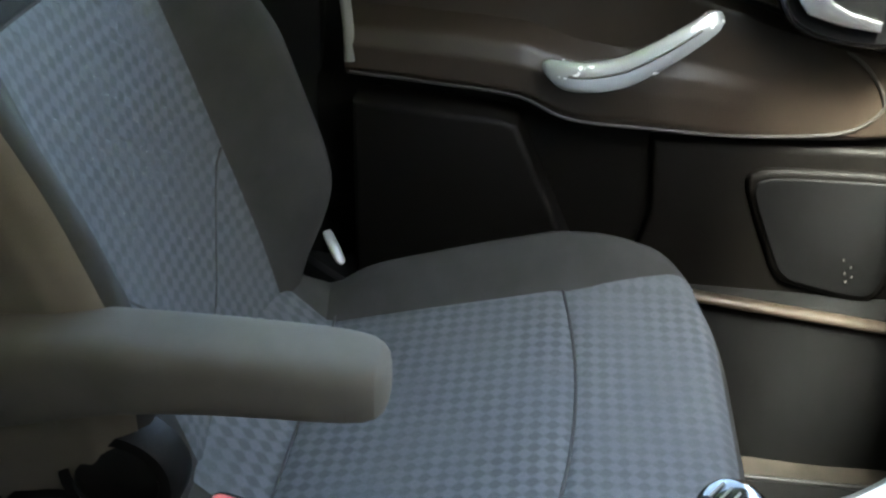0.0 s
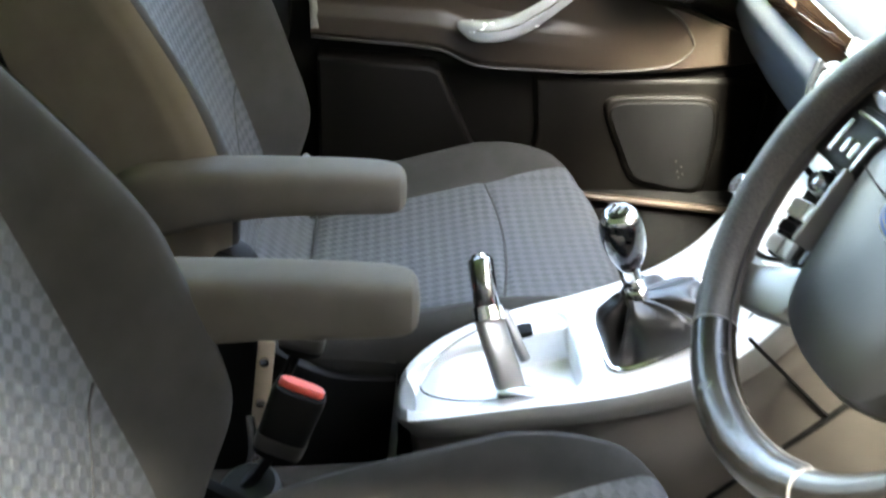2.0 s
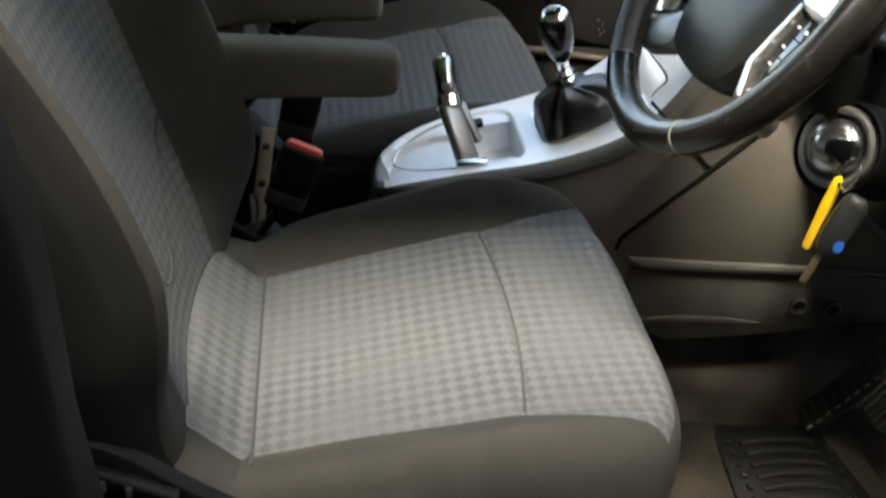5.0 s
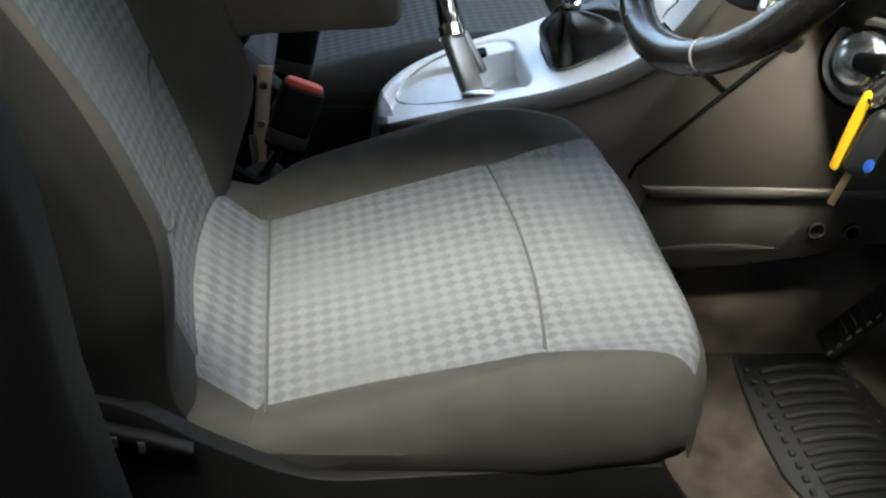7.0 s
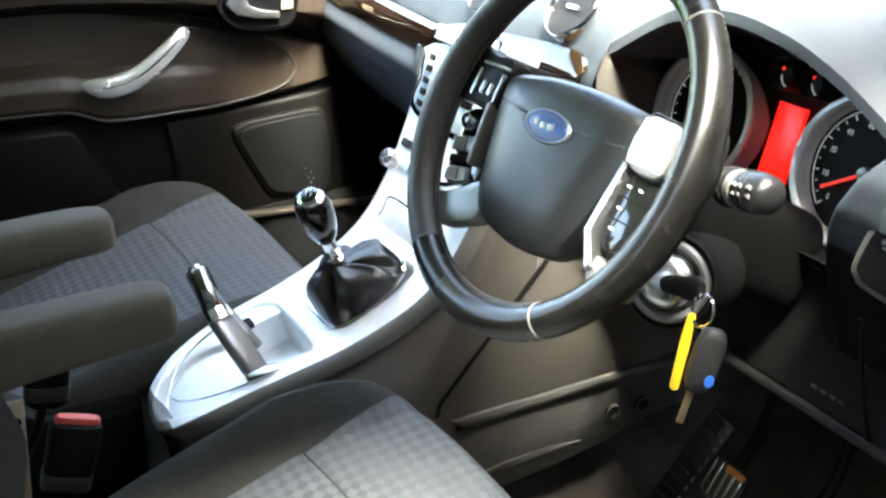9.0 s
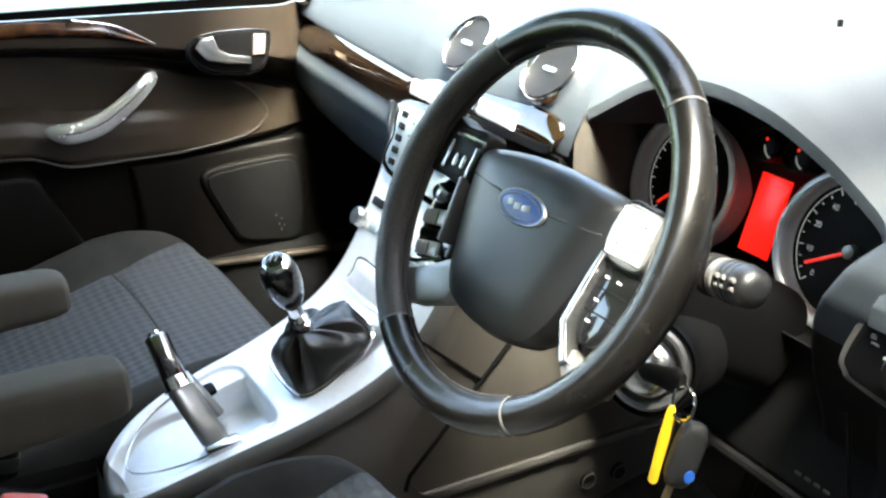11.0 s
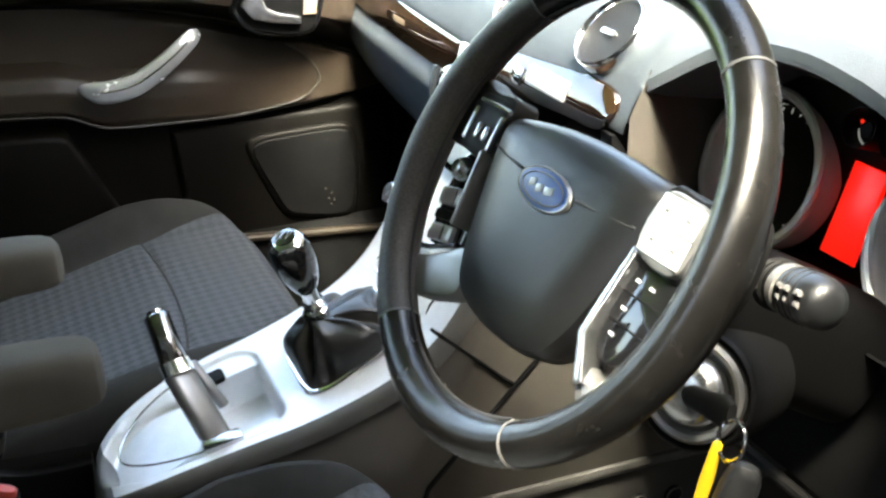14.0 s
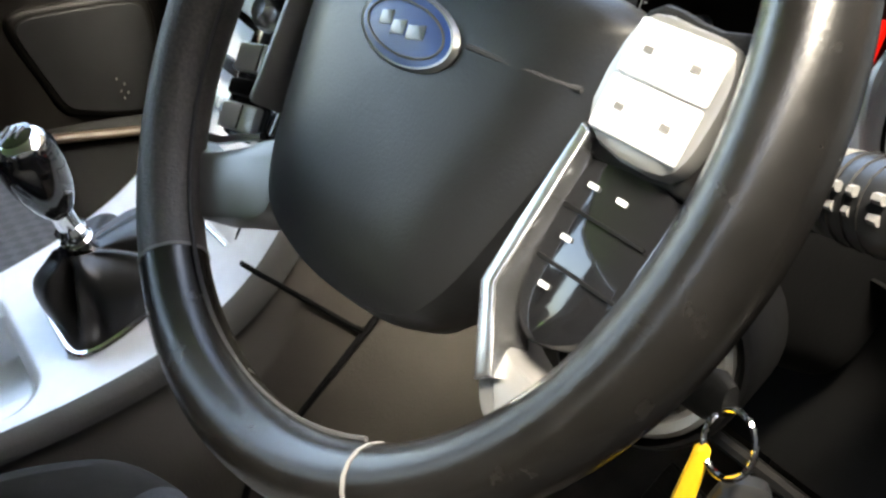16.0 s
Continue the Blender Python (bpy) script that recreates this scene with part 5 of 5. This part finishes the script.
part("cowl_cheek", sheet(cheek(0.69, 0.84), 20, 44, 0.004, Vector((1, 0, 0))), DASH, dash, "grey grained cheek beside the gauges")
# Same cheek carried on down; the shade under its turn is painted black.
part("lower_cheek", sheet(cheek(0.5, 0.6905), 20, 44, 0.004, Vector((1, 0, 0))), BLACK, dash, "lower cheek beside the column, blackened for its downward shade")
sm = DI @ basis((0.511, -0.178, 0.695), (0, -1, 0), (0.1, 0, 1), (-1, 0, 0.1))
panel_line = smooth_outline([(0.008, -0.004), (0.014, -0.017), (0.03, -0.024), (0.125, -0.032), (0.14, -0.024), (0.143, 0.0), (0.143, 0.05), (0.135, 0.068), (0.06, 0.07), (0.034, 0.065), (0.019, 0.036)], 5)
mid_x, mid_y = 0.085, 0.02
swb = part("switch_panel", plate(panel_line, 0.03, sm @ Matrix.Translation((0, 0, 0.006)), bevel=0.005, seg=4), SLATE, dash, "light switch panel with rounded satin grey edge")
part("switch_face", plate([(mid_x + (x - mid_x) * 0.88, mid_y + (y - mid_y) * 0.84) for x, y in panel_line], 0.006, sm @ Matrix.Translation((0, 0, 0.0085)), bevel=0.0012), BLACK, swb)
part("light_knob", lathe([(0.021, 0.004), (0.02, 0.02), (0.0165, 0.025), (0.001, 0.025)], 28, sm @ Matrix.Translation((0.085, 0.016, 0.007))), BLACK, swb, "round light knob")
for mx, my, w, hgt in ((0.04, 0.029, 0.005, 0.004), (0.047, 0.031, 0.004, 0.005), (0.043, 0.0235, 0.008, 0.002)):
    b = box(mx, my, 0.009, w, hgt, 0.001, r=0)
    b.transform(sm)
    part("lamp_symbol", b, STITCH, swb)
for k in range(5):
    a = radians(60 + 40 * k)
    b = box(0.085 + 0.03 * math.cos(a), 0.016 + 0.03 * math.sin(a), 0.009, 0.0035, 0.003, 0.001, r=0)
    b.transform(sm)
    part("switch_mark", b, WHITE_PRINT, swb)


# ---- centre stack controls ----
stack = thing("centre_stack", "silver centre stack with climate panel, buttons and knobs", "control panel", (0.43, MID, 0.68))
TI = Matrix.Translation((-0.43, -MID, -0.68))


def stack_m(l, c, lift=0.002):
    p, q, r = con(l, c, lift), con(l + 0.02, c, lift), con(l, c + 0.05, lift)
    u = (q - p).normalized()
    v = Vector((0, 1, 0))
    return TI @ basis(p, -v, u, (-v).cross(u))


LZ = interp(0.71, SS[:, 1], SL)
ac = part("climate_panel", plate(smooth_outline([(-0.098, -0.05), (0.098, -0.05), (0.11, 0.0), (0.098, 0.05), (-0.098, 0.05), (-0.11, 0.0)], 5), 0.006, stack_m(LZ, 0.5, 0.006), bevel=0.002), GLOSS, stack, "gloss black climate panel")
part("climate_face", plate(smooth_outline([(-0.088, -0.042), (0.088, -0.042), (0.099, 0.0), (0.088, 0.042), (-0.088, 0.042), (-0.099, 0.0)], 5), 0.004, stack_m(LZ, 0.5, 0.009), bevel=0.001), ICE, ac, "pale grey control face")
for r in range(5):
    for q in (-1, 1):
        b = box(q * 0.083, -0.032 + 0.016 * r, 0.0, 0.014, 0.009, 0.004, r=0.0015)
        b.transform(stack_m(LZ, 0.5, 0.011))
        part("button", b, BLACK if q < 0 else SATIN, ac)
for r in range(4):
    for x in (-0.058, 0.058):
        b = box(x, -0.026 + 0.0175 * r, 0.0, 0.008, 0.003, 0.0016, r=0.0006)
        b.transform(stack_m(LZ, 0.5, 0.0105))
        part("button_mark", b, SLATE, ac, "grey symbol on the pale face")
b = box(0, 0.008, 0, 0.086, 0.04, 0.002, r=0.0008)
b.transform(stack_m(LZ, 0.5, 0.0105))
part("screen", b, GLOSS, ac, "dark radio screen")
LK = interp(0.6, SS[:, 1], SL)
for c, r in ((0.93, 0.014), (0.07, 0.014)):
    part("rotary_knob", lathe([(r, -0.004), (r, 0.012), (r * 0.85, 0.016), (0.001, 0.016)], 24, stack_m(LK, c, 0.0)), SATIN, stack, "satin rotary knob")
for c in (0.2, 0.29, 0.38, 0.62, 0.71, 0.8):
    b = box(0, 0, 0, 0.02, 0.014, 0.008, r=0.002)
    b.transform(stack_m(LK, c, 0.0))
    part("button", b, ICE, stack)
for c in (0.15, 0.3, 0.7, 0.85):
    b = box(0, 0, 0, 0.028, 0.012, 0.008, r=0.002)
    b.transform(stack_m(LK + 0.03, c, 0.0))
    part("button", b, PLASTIC, stack)
LA = interp(0.54, SS[:, 1], SL)
part("ashtray_border", plate(smooth_outline([(-0.0725, -0.0225), (0.0, -0.0245), (0.0725, -0.0225), (0.0745, 0.0), (0.0725, 0.0225), (0.0, 0.0245), (-0.0725, 0.0225), (-0.0745, 0.0)], 4), 0.004, stack_m(LA, 0.52, 0.0006), bevel=0.0005), PLASTIC, stack, "dark gap round the cover")
part("ashtray_door", plate(smooth_outline([(-0.07, -0.02), (0.0, -0.022), (0.07, -0.02), (0.072, 0.0), (0.07, 0.02), (0.0, 0.022), (-0.07, 0.02), (-0.072, 0.0)], 4), 0.004, stack_m(LA, 0.52, 0.001), bevel=0.0015), SILVER, stack, "silver cover of the lower tray")
part("ashtray_edge", tube([stack_m(LA, 0.52, 0.001) @ Vector(p) for p in ((-0.07, -0.021, 0), (0.0, -0.0235, 0), (0.07, -0.021, 0))], 0.0016, n=8), CHROME, stack)


# ---- passenger door ----
door = thing("door_1", "dark brown-grey passenger door trim, closed", "car door", (0.2, 1.2, 0.25), kind="structure")
OI = Matrix.Translation((-0.2, -1.2, -0.25))
DM = OI @ basis((0, 0, 0), (1, 0, 0), (0, 0, 1), (0, -1, 0))


def door_plate(outline, y, depth, name, mat, lab="", bevel=0.006, smooth=True, steps=5, par=None):
    pts = smooth_outline(outline, steps) if smooth else outline
    return part(name, plate(pts, depth, DM @ Matrix.Translation((0, 0, -y)), bevel=bevel, seg=3), mat, par or door, lab)


def door_skin(s, t):
    x = -0.2 + 0.86 * s
    z = 0.25 + 0.575 * t
    belt = 0.815 - 0.04 * s
    z = 0.25 + (belt - 0.25) * t
    y = 1.172 + 0.012 * math.sin(3 * s) - 0.03 * sstep(0.72, 0.5, z) + 0.025 * sstep(0.74, 0.8, z) * 0
    y -= 0.03 * sstep(0.74, 0.83, z) - 0.0
    return OI @ Vector((x, y, z))


part("door_skin", sheet(door_skin, 50, 40, 0.02, Vector((0, 1, 0))), DOORLOW, door, "dark grained door trim")


def upper_trim(s, t):
    x = -0.19 + 0.84 * s
    zt = interp(x, (-0.16, 0.06, 0.27, 0.47, 0.63), (0.742, 0.737, 0.703, 0.643, 0.577))
    belt = 0.818 - 0.047 * s
    z = zt + (belt - zt) * t
    y = 1.158 - (0.085 - 0.06 * sstep(0.5, 0.6, x)) * sstep(0.0, 0.4, t) + 0.004 * (1 - sstep(0, 0.12, t))
    return OI @ Vector((x, y, z))


part("upper_trim", sheet(upper_trim, 50, 16, 0.012, Vector((0, 1, 0))), DOORPL, door, "grey grained upper door trim")


def armband(s, t):
    """The padded armrest that sweeps along the door."""
    x = -0.155 + 0.78 * s
    zt = interp(x, (-0.16, 0.06, 0.27, 0.47, 0.63), (0.74, 0.735, 0.7, 0.64, 0.575))
    zb = interp(x, (-0.16, 0.0, 0.06, 0.12, 0.33, 0.47, 0.55, 0.63), (0.572, 0.56, 0.552, 0.523, 0.512, 0.52, 0.53, 0.545))
    z = zb + (zt - zb) * t
    ledge = interp(x, (-0.16, 0.06, 0.2, 0.4, 0.63), (0.058, 0.056, 0.04, 0.03, 0.012))
    prof = interp(t, (0, 0.04, 0.12, 0.3, 0.42, 0.52, 1.0), (-0.3, 0.75, 1.0, 1.0, 0.8, 0.18, 0.0))
    shelf = interp(t, (0, 0.03, 0.1, 0.5, 0.92, 1.0), (-0.3, 0.75, 1.0, 0.9, 0.8, 0.0))
    f = sstep(0.08, 0.4, x)
    y = 1.162 - ledge * (prof * (1 - f) + shelf * f) - 0.004
    return OI @ Vector((x, y, z))


part("arm_rest", sheet(armband, 70, 44, 0.01, Vector((0, 1, 0))), DOORPL, door, "padded dark armrest sweeping along the door")
almond = [(-0.15, 0.585), (0.0, 0.573), (0.06, 0.565), (0.12, 0.538), (0.22, 0.528), (0.33, 0.526), (0.44, 0.535), (0.482, 0.555), (0.49, 0.58), (0.455, 0.625), (0.385, 0.66), (0.3, 0.692), (0.141, 0.722), (-0.15, 0.742)]


def on_arm(x, z, lift):
    zt = interp(x, (-0.16, 0.06, 0.27, 0.47, 0.63), (0.74, 0.735, 0.7, 0.64, 0.575))
    zb = interp(x, (-0.16, 0.0, 0.06, 0.12, 0.33, 0.47, 0.55, 0.63), (0.572, 0.56, 0.552, 0.523, 0.512, 0.52, 0.53, 0.545))
    t = min(max((z - zb) / (zt - zb), 0), 1)
    p = armband((x + 0.155) / 0.78, t)
    return p + Vector((0, -lift, 0))


low = [on_arm(x, z, 0.0015) for x, z in almond[:11]]
part("armrest_welt", tube(smooth_line(low, 6), 0.0022, n=8), LOWPL, door, "grey welt along the armrest")
upper = [on_arm(x, z, 0.001) for x, z in ((-0.15, 0.738), (0.06, 0.732), (0.27, 0.697), (0.47, 0.638), (0.62, 0.577))]
part("upper_groove", tube(smooth_line(upper, 6), 0.003, n=8), BLACK, door)
# pull handle
hp = [Vector((0.083, 1.088, 0.617)), Vector((0.12, 1.08, 0.606)), Vector((0.17, 1.082, 0.613)), Vector((0.212, 1.082, 0.636)), Vector((0.252, 1.087, 0.664)), Vector((0.28, 1.1, 0.684))]
hl = smooth_line(hp, 6)
nr = len(hl)
rings = []
for i, p in enumerate(hl):
    k = i / (nr - 1)
    w = interp(k, (0, 0.03, 0.15, 0.35, 0.7, 0.95, 1.0), (0.003, 0.01, 0.019, 0.02, 0.0165, 0.014, 0.006))
    dd = (hl[min(i + 1, nr - 1)] - hl[max(i - 1, 0)]).normalized()
    sd = dd.cross(Vector((0, 1, 0))).normalized()
    ou = sd.cross(dd).normalized()
    rings.append([OI @ (p + sd * a * w + ou * b * w * 0.6) for a, b in oval(1, 1, 20, 2.6)])
pull = part("pull_handle", loft(rings), HANDLE, door, "curved satin silver pull handle")
part("handle_line", tube([OI @ (p + Vector((0, -0.011, 0.004))) for p in hl[5:-5]], 0.0016, n=6), CHROME, pull)
# wood strip
part("walnut_strip", sheet(lambda s, t: OI @ Vector((-0.17 + 0.447 * s, 1.073 - 0.01 * math.sin(math.pi * t), interp(s, (0, 0.55, 0.82, 1), (0.805, 0.802, 0.785, 0.744)) * t + (1 - t) * interp(s, (0, 0.55, 0.82, 1), (0.781, 0.776, 0.76, 0.738)))), 40, 10, 0.008, Vector((0, 1, 0))), WOOD, door, "glossy walnut strip on the door")
part("strip_bead", tube(smooth_line([OI @ Vector((0.15, 1.067, 0.797)), OI @ Vector((0.22, 1.067, 0.778)), OI @ Vector((0.28, 1.069, 0.741))], 5), 0.0016, n=6), SATIN, door)
# release lever
rel = door_plate([(0.330, 0.724), (0.350, 0.745), (0.408, 0.751), (0.478, 0.744), (0.490, 0.724), (0.476, 0.677), (0.448, 0.663), (0.388, 0.669), (0.348, 0.687)], 1.072, 0.05, "release_bezel", GLOSS, "black bezel of the door release")
door_plate([(0.340, 0.722), (0.358, 0.737), (0.408, 0.743), (0.472, 0.737), (0.481, 0.722), (0.468, 0.681), (0.446, 0.670), (0.390, 0.676), (0.354, 0.693)], 1.0705, 0.004, "release_recess", BLACK, par=rel, bevel=0.001)
door_plate([(0.344, 0.725), (0.358, 0.741), (0.380, 0.741), (0.388, 0.717), (0.408, 0.707), (0.444, 0.698), (0.444, 0.685), (0.398, 0.691), (0.363, 0.701)], 1.06, 0.01, "release_lever", SATIN, "bright release lever", bevel=0.003, par=rel, smooth=False)
door_plate([(0.454, 0.735), (0.476, 0.733), (0.472, 0.699), (0.450, 0.699)], 1.066, 0.006, "lock_button", BEIGE, "pale lock button", bevel=0.002, smooth=False, par=rel)
# pocket, speaker
door_plate([(-0.145, 0.553), (0.04, 0.54), (0.058, 0.532), (0.09, 0.46), (0.14, 0.35), (-0.02, 0.3), (-0.145, 0.3)], 1.09, 0.06, "map_pocket", DOORLOW, "dark door pocket panel", bevel=0.008, smooth=False)
door_plate([(0.225, 0.508), (0.58, 0.515), (0.625, 0.505), (0.64, 0.48), (0.615, 0.27), (0.2, 0.27), (0.235, 0.4)], 1.138, 0.03, "lower_panel", DOORLOW, "grained lower door panel", bevel=0.012, smooth=False)
spk = door_plate([(0.348, 0.462), (0.36, 0.478), (0.4, 0.483), (0.5, 0.485), (0.535, 0.481), (0.552, 0.464), (0.558, 0.41), (0.552, 0.33), (0.54, 0.303), (0.515, 0.297), (0.44, 0.312), (0.408, 0.326), (0.385, 0.37), (0.358, 0.43)], 1.128, 0.02, "speaker_surround", DOORLOW, "raised speaker surround", bevel=0.009, steps=3)
cx, cz = 0.46, 0.39
door_plate([(cx + (x - cx) * 0.9, cz + (z - cz) * 0.89) for x, z in [(0.348, 0.462), (0.36, 0.478), (0.4, 0.483), (0.5, 0.485), (0.535, 0.481), (0.552, 0.464), (0.558, 0.41), (0.552, 0.33), (0.54, 0.303), (0.515, 0.297), (0.44, 0.312), (0.408, 0.326), (0.385, 0.37), (0.358, 0.43)]], 1.131 - 0.006, 0.006, "speaker_grille", BLACK, "black speaker cover with small white marks", bevel=0.003, steps=3, par=spk)
for k, (a, c) in enumerate(((0.0, 0.0), (0.006, 0.01), (0.004, -0.012), (-0.005, 0.02), (0.01, -0.004))):
    b = box(0.2915 + a, -0.0785, 0.095 + c, 0.002, 0.001, 0.0035, r=0)
    part("scuff", b, RIDGE, spk)
# window above and bright edge strip
part("edge_strip", tube(smooth_line([OI @ Vector(p) for p in ((-0.165, 1.13, 0.84), (-0.16, 1.12, 0.72), (-0.15, 1.105, 0.64), (-0.148, 1.1, 0.6))], 4), 0.007, n=10, squash=0.5), RIDGE, door, "grey strip at the door's rear edge")
win = structure("window_2", box(0.2, 1.135, 1.08, 1.0, 0.004, 0.5, r=0), PANE, "clear passenger door window", smooth=False)
win.visible_shadow = False


# ---- pedals, mat ----
def pedal(x, y, z, w, h, lab):
    p = thing("pedal", lab, "pedal", (x, y, z), "pedals")
    m = basis((0, 0, 0), (0, -1, 0), (0.55, 0, 0.83), (-0.83, 0, 0.55))
    part("pad", loft([[m @ Vector((a, b, k)) for a, b in oval(w * q, h * q, 20, 4)] for k, q in ((-0.012, 0.95), (0.0, 1.0), (0.004, 0.95))]), RUBBER, p, "black rubber pad")
    for i in range(5):
        b = box(-w * 0.72 + w * 0.36 * i, 0, 0.005, w * 0.15, h * 1.7, 0.005, r=0.0015)
        b.transform(m)
        part("rib", b, SATIN, p, "worn bright rib")
    part("arm", tube([m @ Vector((0, 0, -0.01)), Vector((0.06, 0, 0.06)), Vector((0.13, 0, 0.26)), Vector((0.22, 0, 0.3))], 0.009, n=8), BLACK, p)
    return p


clutch = pedal(0.68, 0.104, 0.18, 0.036, 0.03, "clutch pedal with ribbed pad, bright ribs and worn orange edge")
wp = box(0.012, 0.022, 0.0065, 0.034, 0.01, 0.006, r=0.002)
wp.transform(basis((0, 0, 0), (0, -1, 0), (0.55, 0, 0.83), (-0.83, 0, 0.55)))
part("worn_patch", wp, ORANGE, clutch, "worn orange patch")
pedal(0.68, -0.029, 0.186, 0.036, 0.032, "brake pedal with ribbed rubber pad and bright ribs")
pedal(0.7, -0.165, 0.2, 0.026, 0.05, "accelerator pedal with ribbed pad")
rest = thing("foot_rest", "black rubber footrest strip with pale dotted edge", "footrest", (0.62, 0.183, 0.086))
rest_up = Vector((0.095, -0.035, 0.164)).normalized()
rest_n = Vector((-0.86, -0.2, 0.47))
fm = basis((0, 0, 0), rest_up.cross(rest_n), rest_up, rest_up.cross(rest_n).cross(rest_up))
b = box(0, 0.095, 0, 0.046, 0.2, 0.012, r=0.004)
b.transform(fm)
part("strip", b, RUBBER, rest)
for k in range(11):
    b = box(0.017, 0.005 + 0.018 * k, 0.0065, 0.0035, 0.008, 0.003, r=0)
    b.transform(fm)
    part("stud", b, STITCH, rest)
    b = box(-0.004, 0.005 + 0.018 * k, 0.0065, 0.024, 0.004, 0.003, r=0.001)
    b.transform(fm)
    part("rib", b, RUBBER, rest)
matt = thing("floor_mat", "dark carpet floor mat with a ribbed black rubber heel pad", "floor mat", (0.485, 0.055, 0.052))
part("mat_carpet", box(-0.035, -0.055, 0.0, 0.5, 0.46, 0.012, r=0.005), CARPET, matt)
heel = part("heel_pad", plate(smooth_outline([(0.0, 0.12), (0.04, 0.14), (0.12, 0.14), (0.165, 0.1), (0.17, -0.14), (0.0, -0.14)], 4), 0.006, Matrix.Translation((0.0, 0.0, 0.013)), bevel=0.003), RUBBER, matt, "ribbed black rubber heel pad")
for k in range(11):
    y = 0.105 - 0.023 * k
    part("rib", tube(smooth_line([(0.03, y - 0.004, 0.014), (0.06, y, 0.017), (0.11, y, 0.017), (0.14, y - 0.004, 0.014)], 3), 0.006, n=8, squash=0.8), RUBBER, heel)
    for x in (0.012, 0.156):
        part("lug", box(x, y, 0.015, 0.008, 0.011, 0.008, r=0.002), RUBBER, heel)
pmat = thing("floor_mat", "black carpet floor mat in the passenger footwell", "floor mat", (0.5, 0.78, 0.06))
part("mat_carpet", box(0, 0, 0, 0.5, 0.5, 0.012, r=0.005), MAT_SHADE_BLACK, pmat)
part("mat_binding", tube([Vector((x, y, 0.006)) for x, y in oval(0.248, 0.248, 48, 9)], 0.005, n=8, closed=True), RUBBER, pmat, "raised rubber edge")
